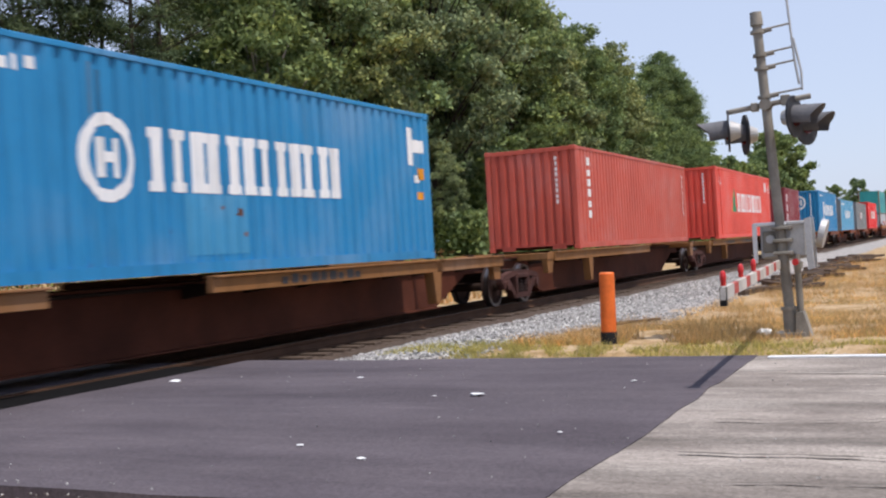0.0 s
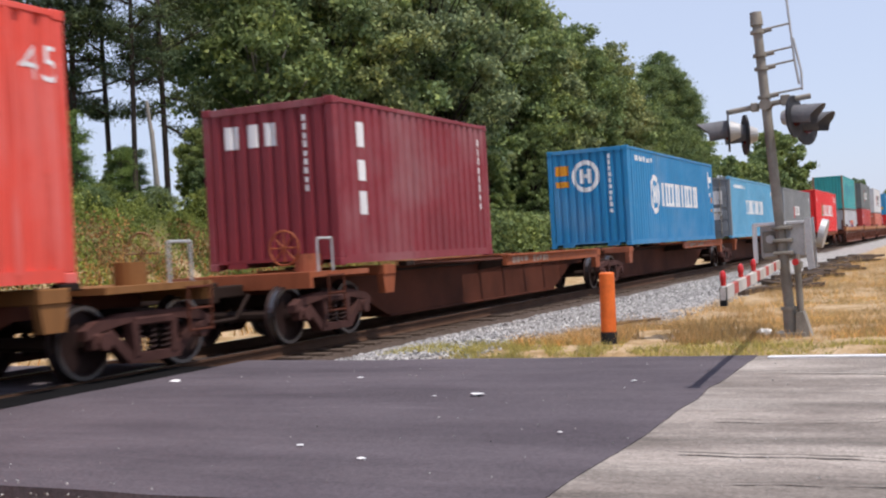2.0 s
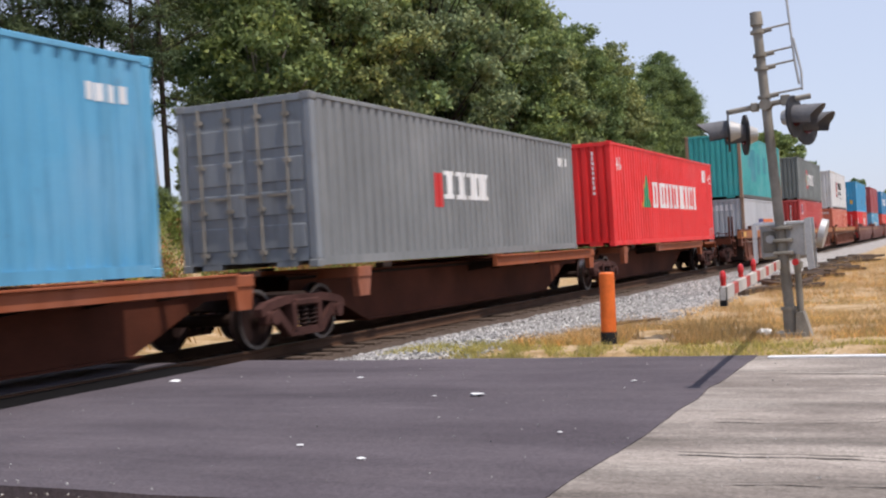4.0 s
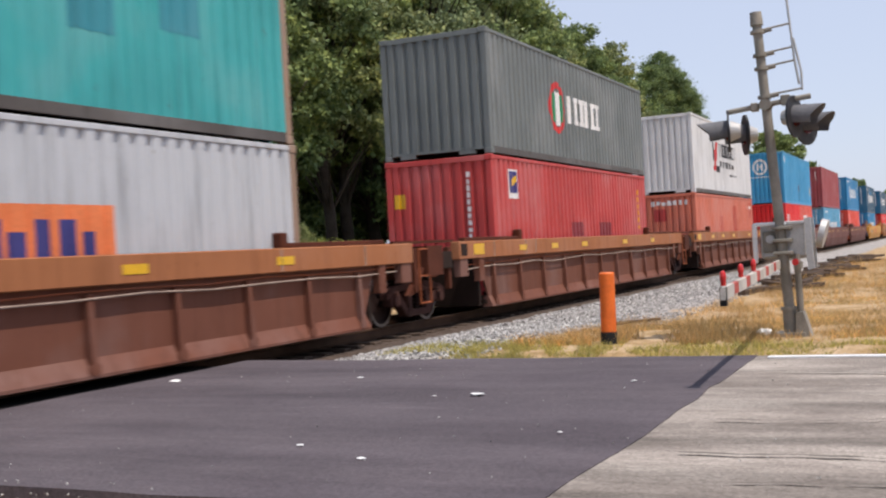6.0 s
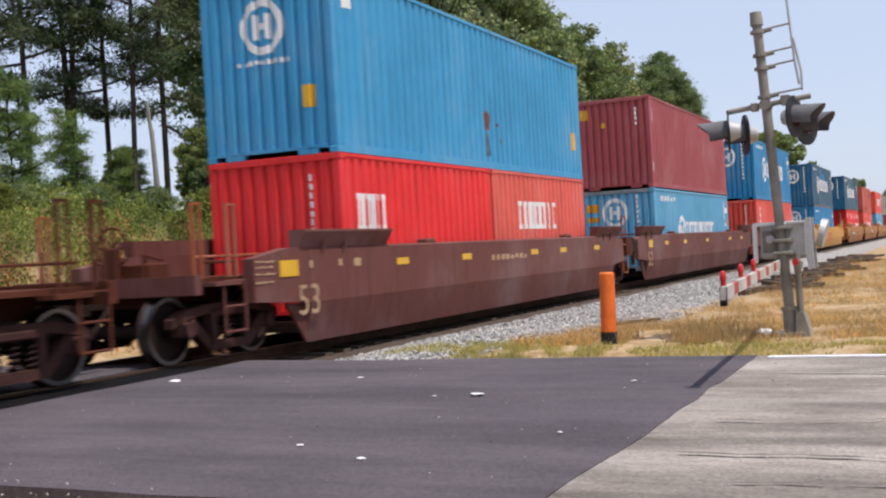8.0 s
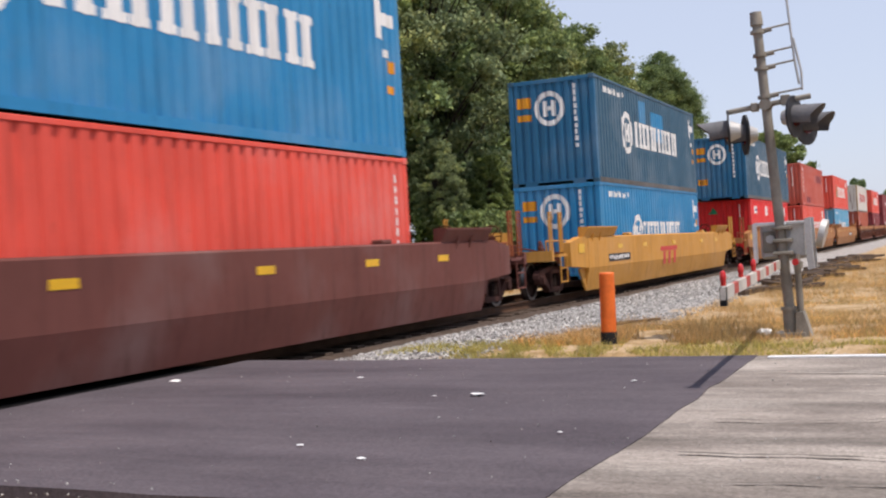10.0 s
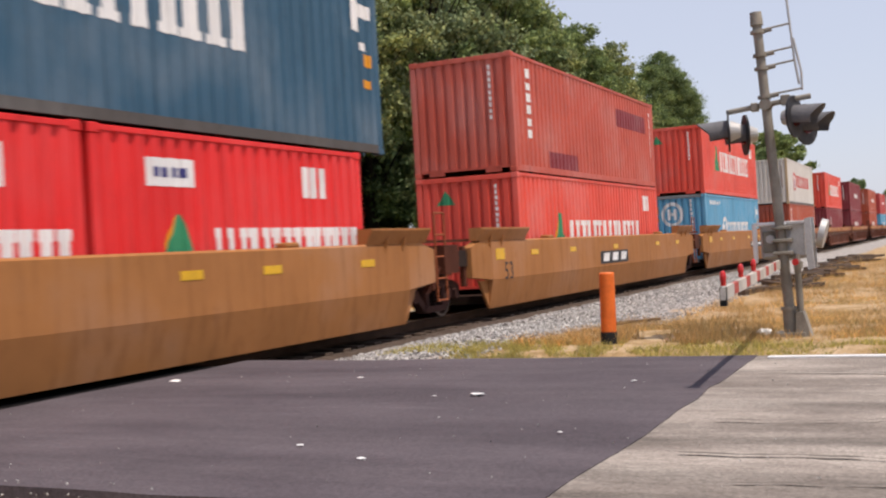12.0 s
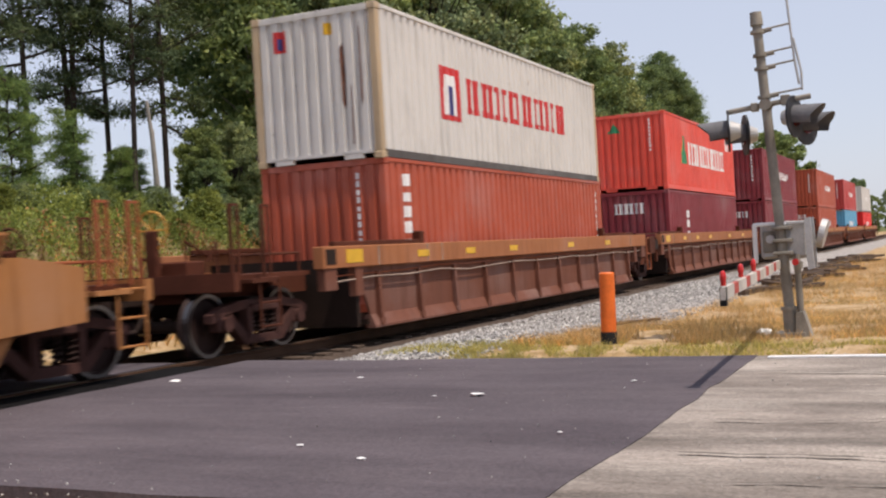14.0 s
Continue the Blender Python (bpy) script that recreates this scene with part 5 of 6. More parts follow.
def broad_tree(seed, h, wide, leaf_count, size=1.0, base=0.12, material=None, clumps=64, bark=None, slim=0.02):
    """A leafy tree: tapered trunk, forking limbs, and tufted sprays of leaves with dark gaps between them."""
    rnd = np.random.RandomState(seed)
    bm = bmesh.new()
    trunk = [(0, 0, -0.5)]
    for i in range(1, 7):
        trunk.append((trunk[-1][0] + rnd.uniform(-0.25, 0.25), trunk[-1][1] + rnd.uniform(-0.25, 0.25), h * 0.8 * i / 6))
    limb(bm, trunk, slim * h, 0.05, 8)
    tufts, per = 10, leaf_count // (clumps * 10)
    pts = []
    for i in range(clumps):
        f = base + (1 - base) * (i + rnd.uniform(0, 1)) / clumps
        up = (f - base) / (1 - base)
        prof = (0.55 + 0.75 * up if up < 0.45 else 0.89 * (1.04 - up) ** 0.5 / 0.59 ** 0.5) * 1.05
        ang, r = i * 2.4 + rnd.uniform(-0.5, 0.5), wide * prof * rnd.uniform(0.45, 1.05)
        c = np.array((r * math.cos(ang), r * math.sin(ang), h * f))
        s = rnd.uniform(0.5, 1.0) * (0.6 + 0.05 * h)
        root = trunk[min(6, max(1, int(f * 6 * 0.8)))]
        mid = (root[0] * 0.5 + c[0] * 0.5, root[1] * 0.5 + c[1] * 0.5, (root[2] + c[2]) / 2 + 0.3)
        limb(bm, [root, mid, tuple(c)], 0.06, 0.02, 5)
        for _ in range(tufts):
            d = rnd.normal(size=3)
            d /= np.linalg.norm(d)
            t = c + d * np.array((s, s, s * 0.6)) * rnd.uniform(0.5, 1.1)
            pts.append(t + rnd.normal(size=(per, 3)) * np.array((0.22, 0.22, 0.13)) * (0.7 + 0.02 * h))
    pts = np.concatenate(pts)
    return mesh_of(bm, "trunk", bark or M_BARK, True), leaf_mesh("crown", pts, rnd.uniform(0.07, 0.17, len(pts)) * size, rnd, material or M_LEAF)


def pine_tree(seed, h, bare, leaf_count, wide, count=34, material=None, needle=1.0, droop=0.0, pad=1.0):
    """A pine: a tall slim trunk, crooked boughs and ragged pads of needles with sky between."""
    rnd = np.random.RandomState(seed)
    bm = bmesh.new()
    lean = rnd.uniform(-0.03, 0.03, 2)
    limb(bm, [(lean[0] * h * f, lean[1] * h * f, h * f - 0.4 * (f == 0)) for f in (0, 0.25, 0.5, 0.75, 1.0)], 0.0058 * h, 0.04, 9)
    pts, sprays = [], 6
    per = leaf_count // (count * sprays)
    for i in range(count):
        f = bare + (1 - bare) * (i + rnd.uniform(0, 1)) / count
        z = h * f
        out = wide * (1.08 - (f - bare) / (1 - bare)) ** 0.6 * rnd.uniform(0.35, 1.15) + 0.3
        ang = i * 2.4 + rnd.uniform(-0.9, 0.9)
        root = np.array((lean[0] * z, lean[1] * z, z))
        way = np.array((math.cos(ang), math.sin(ang), 0))
        side = np.array((-math.sin(ang), math.cos(ang), 0))
        mid = root + way * out * 0.5 + (0, 0, rnd.uniform(-0.3, 0.5))
        tip = mid + way * out * 0.5 + (0, 0, rnd.uniform(-0.5, 0.7) - droop)
        limb(bm, [tuple(root), tuple(mid), tuple(tip)], 0.055, 0.014, 5)
        for k in range(sprays):
            g = rnd.uniform(0.3, 1.05)
            on = mid + (tip - mid) * (g - 0.5) / 0.5 if g > 0.5 else root + (mid - root) * g / 0.5
            c = on + side * rnd.uniform(-0.35, 0.35) * out * 0.8 + (0, 0, rnd.uniform(-0.1, 0.3))
            limb(bm, [tuple(on), tuple(c)], 0.016, 0.006, 4)
            r = rnd.uniform(0.16, 0.34) * pad
            pts.append(c + rnd.normal(size=(per, 3)) * np.array((r, r, r * rnd.uniform(0.3, 0.6))))
    pts = np.concatenate(pts)
    return mesh_of(bm, "trunk", M_BARK, True), leaf_mesh("crown", pts, rnd.uniform(0.05, 0.12, len(pts)) * needle, rnd, material or M_PINE, 0.0, 0.45)


def to_top(x, y, top, h):
    """The scale at which a tree of height h reaches the height top."""
    return (top - ground_z(x, y) - 0.5) / h


def plant(kind, pair, x, y, turn, scale, label, z=None):
    t = tagged(new(kind), label, "tree", "trees behind the track")
    part("trunk", pair[0], None, t)
    part("crown", pair[1], None, t)
    t.matrix_basis = Matrix.Translation((x, y, ground_z(x, y) if z is None else z)) @ Matrix.Rotation(turn, 4, "Z") @ Matrix.Diagonal((scale, scale, scale, 1))
    return t


def build_trees():
    broad = [broad_tree(s, h, w, n, 1.0, b, m) for s, h, w, n, b, m in ((11, 15, 4.2, 42000, 0.14, M_LEAF), (12, 16, 4.8, 44000, 0.22, M_PALELEAF), (13, 13, 3.8, 38000, 0.12, M_LEAF), (14, 17, 4.4, 44000, 0.25, M_LEAF))]
    edge = [broad_tree(s, h, w, n, 1.0, b, m) for s, h, w, n, b, m in ((31, 16, 4.6, 44000, 0.36, M_LEAF), (32, 15, 4.4, 42000, 0.32, M_PALELEAF))]
    slender = broad_tree(33, 9, 1.9, 9000, 1.0, 0.45, M_LEAF, 26, M_PALEBARK, 0.009)
    far = [broad_tree(s, h, w, n, 2.2, 0.10, M_LEAF, 40) for s, h, w, n in ((15, 15, 4.4, 9000), (16, 16, 5.0, 10000), (17, 13.5, 4.6, 9000))]
    bush = [broad_tree(s, 3.0, 1.5, 8000, 0.7, 0.05, m, 30) for s, m in ((41, M_SHRUB), (42, M_PALELEAF), (43, M_LEAF))]
    pines = [pine_tree(s, h, b, n, w, k) for s, h, b, n, w, k in ((21, 18, 0.20, 23000, 2.4, 32), (22, 17, 0.23, 23000, 2.2, 32), (24, 19, 0.27, 21000, 2.2, 30))]
    lone = pine_tree(23, 16, 0.10, 60000, 3.4, 58, M_LEAF, 1.5, 0.0, 1.4)
    young = [pine_tree(s, 6, 0.06, 15000, 1.5, 24, M_NEEDLE, 0.9, 0.2, 0.9) for s in (51, 52)]
    rnd = random.Random(5)
    # tall pines over the bank, with sky between them
    for i, (x, y, s) in enumerate(((23.4, 16.5, 0.95), (25.6, 17.2, 1.0), (27.2, 17.0, 1.0), (27.9, 17.6, 1.05), (29.4, 17.4, 1.0), (27.7, 15.0, 0.85), (30.6, 16.0, 1.05))):
        plant("pine_tree", pines[i % 3], x, y, rnd.uniform(0, 6), s, "tall dark pine with sky between its boughs on the bank")
    for i, (x, y, s) in enumerate(((21.6, 13.8, 0.62), (20.4, 14.6, 0.5), (24.4, 14.2, 0.45), (23.0, 15.0, 0.6), (26.6, 14.6, 0.4), (24.9, 15.0, 0.52), (22.0, 15.6, 0.62), (28.4, 15.4, 0.45))):
        plant("young_pine", young[i % 2], x, y, rnd.uniform(0, 6), s, "young sunlit pine under the tall ones")
    for i, (x, y, s) in enumerate(((30.2, 14.2, 0.26), (31.8, 14.0, 0.28), (28.6, 16.2, 0.22), (29.4, 13.4, 0.16))):
        plant("leafy_tree", broad[i % 4], x, y, rnd.uniform(0, 6), s, "bushy young tree under the pines")
    for x, y, s in ((34.6, 14.4, 1.1), (36.4, 14.8, 1.0)):
        plant("slender_tree", slender, x, y, rnd.uniform(0, 6), s, "slender pale-barked tree before the dark wood")
    # bushes of the bank
    for i, (x, y, s) in enumerate(((19.0, 11.6, 0.26), (20.4, 12.4, 0.26), (21.5, 11.0, 0.24), (22.8, 12.0, 0.28), (24.0, 11.0, 0.26), (25.1, 12.4, 0.26), (26.2, 11.2, 0.36), (27.3, 11.6, 0.38), (28.2, 10.8, 0.36), (29.3, 11.6, 0.38), (30.2, 10.6, 0.32), (31.2, 11.6, 0.34), (23.2, 9.8, 0.22), (26.8, 9.8, 0.26))):
        ob = plant("bush", bush[i % 3], x, y, rnd.uniform(0, 6), s, "rank sunlit bush on the grassy bank")
        tagged(ob, category="bush", group="bushes on the bank")
    # dense broadleaf edge of the wood
    for i, (x, y, s) in enumerate(((37.3, 16.0, 0.92), (40.5, 15.4, 1.0), (43.8, 16.4, 1.0))):
        plant("leafy_tree", edge[i % 2], x, y, rnd.uniform(0, 6), s, "dense leafy tree over the shady wood edge")
    for i, (x, y, s) in enumerate(((46.5, 16.4, 1.1), (50.0, 14.8, 1.05), (54.5, 16.0, 1.05), (58.5, 14.8, 1.0), (62.5, 15.8, 1.05), (44.5, 21.0, 1.1), (48.5, 21.5, 1.15), (55, 22, 1.15), (62, 22, 1.1), (70, 22, 1.05), (78, 21, 1.0))):
        plant("leafy_tree", broad[i % 4], x, y, rnd.uniform(0, 6), s, "dense leafy tree at the edge of the wood")
    for i, (x, y, s) in enumerate(((41.5, 18.5, 0.6), (44, 19.5, 0.55), (46.5, 19, 0.6), (51, 24, 0.6), (54, 25, 0.6), (60, 26, 0.65), (67, 27, 0.65), (58, 30, 1.0), (66, 31, 1.0), (74, 28, 0.9))):
        plant("leafy_tree", far[i % 3], x, y, rnd.uniform(0, 6), s, "leafy tree deep in the shady wood")
    tall = (15, 16, 13, 17)
    for i, (x, y, top) in enumerate(((66.5, 16.0, 17.3), (70.5, 17.0, 16.6), (74.5, 16.0, 17.0), (79.5, 16.5, 15.8), (84.0, 16.0, 16.6), (88.0, 16.2, 15.6), (92.5, 16.5, 14.5))):
        plant("leafy_tree", broad[(i + 1) % 4], x, y, rnd.uniform(0, 6), to_top(x, y, top, tall[(i + 1) % 4]), "tall leafy tree at the end of the wood")
    for i, (x, y, s) in enumerate(((45.0, 12.6, 0.32), (50.5, 12.2, 0.36), (57.0, 12.4, 0.4), (64.0, 12.2, 0.4), (72.0, 12.5, 0.4), (80.0, 12.5, 0.42), (90.0, 13, 0.45))):
        plant("leafy_tree", broad[(i + 1) % 4], x, y, rnd.uniform(0, 6), s, "low leafy undergrowth tree beside the track")
    # lone pines and lower trees farther along
    for i, (x, y, s) in enumerate(((99.0, 15.8, 0.98), (103.5, 16.0, 1.10), (107.5, 15.8, 1.04), (112.5, 16.2, 1.0), (118.0, 16.0, 0.86))):
        plant("pine_tree", lone, x, y, rnd.uniform(0, 6), s, "bushy pine standing along the track")
    far_tall = (15, 16, 13.5)
    for i, (x, y, top) in enumerate(((92, 19, 10.5), (112, 20, 11.5), (123, 17, 11.5), (134, 16, 11.0), (146, 17, 11.0), (158, 16.5, 11.5), (167, 16.5, 14.0), (175, 16.3, 16.8), (181, 16.5, 17.4), (188, 17, 15.0), (197, 15.5, 12.5), (206, 15, 9.5), (104, 14, 8), (128, 14, 8), (150, 14, 8))):
        plant("leafy_tree", far[i % 3], x, y, rnd.uniform(0, 6), to_top(x, y, top, far_tall[i % 3]), "leafy tree along the far track")
    for i, (x, y, s) in enumerate(((255.0, 22.0, 0.66), (250.0, 14.6, 0.70), (256.0, 10.6, 0.72), (262.0, 8.2, 0.62), (300.0, 6.0, 0.72), (330.0, 2.5, 0.72), (285.0, 22.0, 0.7), (340, 30, 0.9), (320, 16, 0.6), (360, -8, 0.62), (400, -30, 0.7), (420, -45, 0.7))):
        plant("leafy_tree", far[(i + 2) % 3], x, y, rnd.uniform(0, 6), s, "distant tree near the horizon")
    # bleached dead trunk
    bm = bmesh.new()
    limb(bm, [(0, 0, -0.4), (-0.04, 0, 1.3), (-0.12, 0, 2.5), (-0.24, 0.05, 3.7)], 0.10, 0.05, 9)
    limb(bm, [(-0.1, 0, 2.4), (0.2, 0.2, 2.9)], 0.04, 0.015, 5)
    d = tagged(new("dead_tree", mesh_of(bm, "dead_tree", M_PALEBARK, True)), "bleached dead tree trunk on the bank", "tree")
    d.location = (25.9, 12.6, ground_z(25.9, 12.6))


def blades(name, spots, heights, rnd, material, lean=0.35, wide=0.012):
    n = len(spots)
    ang = rnd.uniform(0, 2 * math.pi, n)
    d = np.stack([np.cos(ang), np.sin(ang), np.zeros(n)], 1) * (wide * (0.6 + rnd.uniform(0, 1, n)))[:, None]
    tip = spots + np.stack([rnd.normal(0, lean, n) * heights, rnd.normal(0, lean, n) * heights, heights], 1)
    v = np.stack([spots - d, spots + d, tip], 1).reshape(-1, 3)
    me = bpy.data.meshes.new(name)
    me.vertices.add(3 * n)
    me.vertices.foreach_set("co", v.ravel())
    me.loops.add(3 * n)
    me.loops.foreach_set("vertex_index", np.arange(3 * n))
    me.polygons.add(n)
    me.polygons.foreach_set("loop_start", np.arange(n) * 3)
    me.polygons.foreach_set("loop_total", np.full(n, 3))
    me.materials.append(material)
    me.update()
    me.validate()
    return me


def scatter(rnd, n, x0, x1, y0, y1, thin, power=1.0):
    """Spots on the ground, gathered in tufts where a slow noise is high."""
    out = []
    while len(out) < n:
        x = x0 + (x1 - x0) * rnd.uniform() ** power
        y = rnd.uniform(y0, y1)
        if noise.noise((x * 0.9, y * 0.9, 2)) + 0.6 * noise.noise((x * 3.1, y * 3.1, 8)) > thin:
            out.append((x, y, ground_z(x, y)))
    return np.array(out)


def build_grass():
    rnd = np.random.RandomState(3)
    s = scatter(rnd, 90000, 12.8, 60, -14, -3.4, -0.05, 1.8)
    s = s[s[:, 1] < -3.3 - 0.25 * np.sin(s[:, 0])]
    tall = np.array([0.5 + 0.9 * smooth01(-0.2, 0.45, noise.noise((p[0] * 0.55, p[1] * 0.55, 12))) for p in s])
    tagged(new("dry_grass", blades("dry_grass", s, rnd.uniform(0.04, 0.26, len(s)) * tall, rnd, M_DRY, 0.55, 0.004)), "dry straw-coloured grass beside the track", "grass", kind="stuff")
    s = np.concatenate([scatter(rnd, 12000, 11.45, 12.6, -14, -3.0, -0.15), scatter(rnd, 4000, 11.5, 13.4, -5.2, -1.6, 0.0), scatter(rnd, 9000, 12.6, 40, -14, -4.0, 0.15, 1.6)])
    tagged(new("green_grass", blades("green_grass", s, rnd.uniform(0.02, 0.11, len(s)), rnd, M_GRASS, 0.6, 0.004)), "short green grass along the road edge", "grass", kind="stuff")
    s = scatter(rnd, 80000, 12, 38, 7.2, 13.5, -0.3)
    h = rnd.uniform(0.05, 1.0, len(s)) ** 1.5 * (0.15 + 0.7 * np.array([smooth01(-0.2, 0.5, noise.noise((p[0] * 0.5, p[1] * 0.5, 4)) + 0.5 * noise.noise((p[0] * 1.7, p[1] * 1.7, 6))) for p in s]))
    c = s + np.stack([np.zeros(len(s)), np.zeros(len(s)), h], 1)
    tagged(new("weeds", leaf_mesh("weeds", c, rnd.uniform(0.025, 0.065, len(s)), rnd, M_SHRUB)), "rank green weeds covering the bank", "weeds", kind="stuff")
    s = scatter(rnd, 13000, 12, 38, 6.8, 9.6, 0.08)
    h = rnd.uniform(0.05, 0.8, len(s))
    c = s + np.stack([np.zeros(len(s)), np.zeros(len(s)), h], 1)
    tagged(new("withered_weeds", leaf_mesh("withered_weeds", c, rnd.uniform(0.025, 0.06, len(s)), rnd, M_DRYWEED)), "withered reddish brown weeds at the foot of the bank", "weeds", kind="stuff")
    s = scatter(rnd, 2200, 12, 38, 5.8, 9.0, -0.1)
    tagged(new("bank_grass", blades("bank_grass", s, rnd.uniform(0.2, 0.7, len(s)), rnd, M_DRY, 0.3, 0.018)), "long straw grass on the bank", "grass", kind="stuff")
    s = scatter(rnd, 40000, 44, 115, 10.0, 13.5, -0.3, 1.3)
    h = rnd.uniform(0.1, 1.0, len(s)) * 2.0
    c = s + np.stack([np.zeros(len(s)), np.zeros(len(s)), h], 1)
    tagged(new("undergrowth", leaf_mesh("undergrowth", c, rnd.uniform(0.07, 0.17, len(s)), rnd, M_LEAF)), "shady green undergrowth below the trees", "bushes", kind="stuff")


def stones(name, spots, sizes, rnd, material):
    base = np.array([(1, 0, 0), (0, 1, 0), (-1, 0, 0), (0, -1, 0), (0, 0, 1), (0, 0, -1)], float)
    tri = np.array([(0, 1, 4), (1, 2, 4), (2, 3, 4), (3, 0, 4), (1, 0, 5), (2, 1, 5), (3, 2, 5), (0, 3, 5)])
    n = len(spots)
    v = base[None] * rnd.uniform(0.55, 1.2, (n, 6, 1)) + rnd.normal(0, 0.16, (n, 6, 3))
    ang = rnd.uniform(0, 6.28, n)
    c, s = np.cos(ang), np.sin(ang)
    x = v[:, :, 0] * c[:, None] - v[:, :, 2] * s[:, None]
    z = v[:, :, 0] * s[:, None] + v[:, :, 2] * c[:, None]
    v = np.stack([x, v[:, :, 1], z * 0.8], 2) * sizes[:, None, None] + spots[:, None, :]
    f = (tri[None] + 6 * np.arange(n)[:, None, None]).reshape(-1, 3)
    return quad_mesh(name, v.reshape(-1, 3).tolist(), f.tolist(), material)


def stone_material():
    m, n, l, b = shader("ballast stone", 0.9)
    g = n.new("ShaderNodeNewGeometry").outputs["Random Per Island"]
    co = n.new("ShaderNodeTexCoord").outputs["Object"]
    c = ramp(n, l, g, [(0, (0.20, 0.19, 0.185)), (0.4, (0.32, 0.31, 0.30)), (0.8, (0.43, 0.42, 0.405)), (1, (0.60, 0.58, 0.55))])
    c = mix(n, l, 0.5, c, ramp(n, l, noise_node(n, l, co, 30), [(0.3, (0.6, 0.6, 0.6)), (0.7, (1.1, 1.1, 1.1))]), "MULTIPLY")
    l.new(c, b.inputs["Base Color"])
    return m


def build_stones():
    rnd = np.random.RandomState(9)
    m = stone_material()
    out = []
    while len(out) < 15000:
        x, y = 11.4 + 34 * rnd.uniform() ** 2.0, rnd.uniform(-3.4, -0.62)
        if y < -2.3 - 0.5 * noise.noise((x * 0.6, 1, 4)) and rnd.uniform() > 0.25:
            continue
        out.append((x, y, ground_z(x, y) + 0.008))
    out = np.array(out)
    tagged(new("ballast", stones("ballast", out, rnd.uniform(0.018, 0.045, len(out)), rnd, m)), "loose pale grey ballast stones beside the rails", "gravel", kind="stuff")
    out = np.array([(rnd.uniform(3.4, 4.9), rnd.uniform(-4.8, -1.0), 0.0) for _ in range(420)])
    out[:, 2] = [(-0.02 if x < ROAD_X0 + 0.05 else 0.008) for x in out[:, 0]]
    tagged(new("gravel", stones("gravel", out, rnd.uniform(0.004, 0.014, len(out)), rnd, m)), "scattered gravel at the road edge", "gravel", kind="stuff")
    out = np.array([(rnd.uniform(ROAD_X0, ROAD_X1), rnd.uniform(-10, -0.8), 0.012) for _ in range(160)])
    tagged(new("road_grit", stones("road_grit", out, rnd.uniform(0.003, 0.011, len(out)), rnd, m)), "small grit lying on the asphalt", "gravel", kind="stuff")
    for i, (x, y, s) in enumerate(((8.42, -4.81, 0.055), (9.35, -0.95, 0.06), (8.35, -4.45, 0.02), (9.6, -3.05, 0.03), (6.1, -4.55, 0.022), (5.75, -5.2, 0.028), (9.3, -5.9, 0.025), (6.75, -6.1, 0.018))):
        bm = bmesh.new()
        bmesh.ops.create_icosphere(bm, subdivisions=1, radius=s, matrix=Matrix.Diagonal((0.7, 1.3, 0.22, 1)))
        for v in bm.verts:
            v.co += Vector((rnd.normal(), rnd.normal(), rnd.normal() * 0.2)) * s * 0.16
        ob = tagged(new("litter", mesh_of(bm, "litter", M_WHITE)), "crumpled scrap of white litter on the asphalt", "litter", "scraps on the road")
        ob.location = (x, y, 0.012 + s * 0.14)
    bm = bmesh.new()
    bmesh.ops.create_icosphere(bm, subdivisions=2, radius=0.07, matrix=Matrix.Diagonal((0.8, 1.3, 0.6, 1)))
    for v in bm.verts:
        v.co += Vector((rnd.normal(), rnd.normal(), rnd.normal())) * 0.010
    ob = tagged(new("rock", mesh_of(bm, "rock", M_PALEROCK)), "pale rock lying in grass near the signal mast", "rock")
    ob.location = (13.50, -6.35, 0.05)
    me = mesh_of(boxes((-1.25, 1.25, -0.11, 0.11, 0, 0.17), bevel=0.015), "old_tie", M_TIE)
    pile = random.Random(8)
    for i in range(34):
        x = 31 + 36 * (i + pile.uniform(0, 1)) / 34
        y, a = -3.75 + 0.008 * (x - 31) + pile.uniform(-0.55, 0.45), pile.choice((0.0, 0.0, 0.0, 0.5, -0.6, 1.3)) + pile.uniform(-0.15, 0.15)
        ob = tagged(new("old_tie", me), "discarded dark wooden railway tie in the grass", "railway tie", "discarded ties")
        ob.location, ob.rotation_euler.z = (x, y, ground_z(x, y) - 0.03), a
    bm = bmesh.new()
    limb(bm, [(14.0, -4.25, 0.0), (16.5, -3.5, -0.05), (19.5, -3.6, -0.2)], 0.03, 0.03, 8)
    tagged(new("old_pipe", mesh_of(bm, "old_pipe", M_RAIL)), "rusty pipe lying at the edge of the ballast", "pipe")


# ---- crossing signal and marker post ----
def build_post():
    p = tagged(new("marker_post"), "orange plastic marker post with a black base", "marker post")
    bm = bmesh.new()
    rod(bm, (0, 0, 0.12), (0, 0, 0.84), 0.094, 0.092, 24)
    rod(bm, (0, 0, 0.84), (0, 0, 0.855), 0.092, 0.078, 24)
    part("tube", mesh_of(bm, "tube", M_POST, False), None, p, "orange plastic tube")
    bm = bmesh.new()
    rod(bm, (0, 0, -0.12), (0, 0, 0.13), 0.102, 0.1, 24)
    part("base", bm, M_RUBBER, p, "black rubber base")
    p.matrix_basis = Matrix.Translation((13.1, -4.565, -0.005)) @ Matrix.Rotation(radians(1.0), 4, "X")


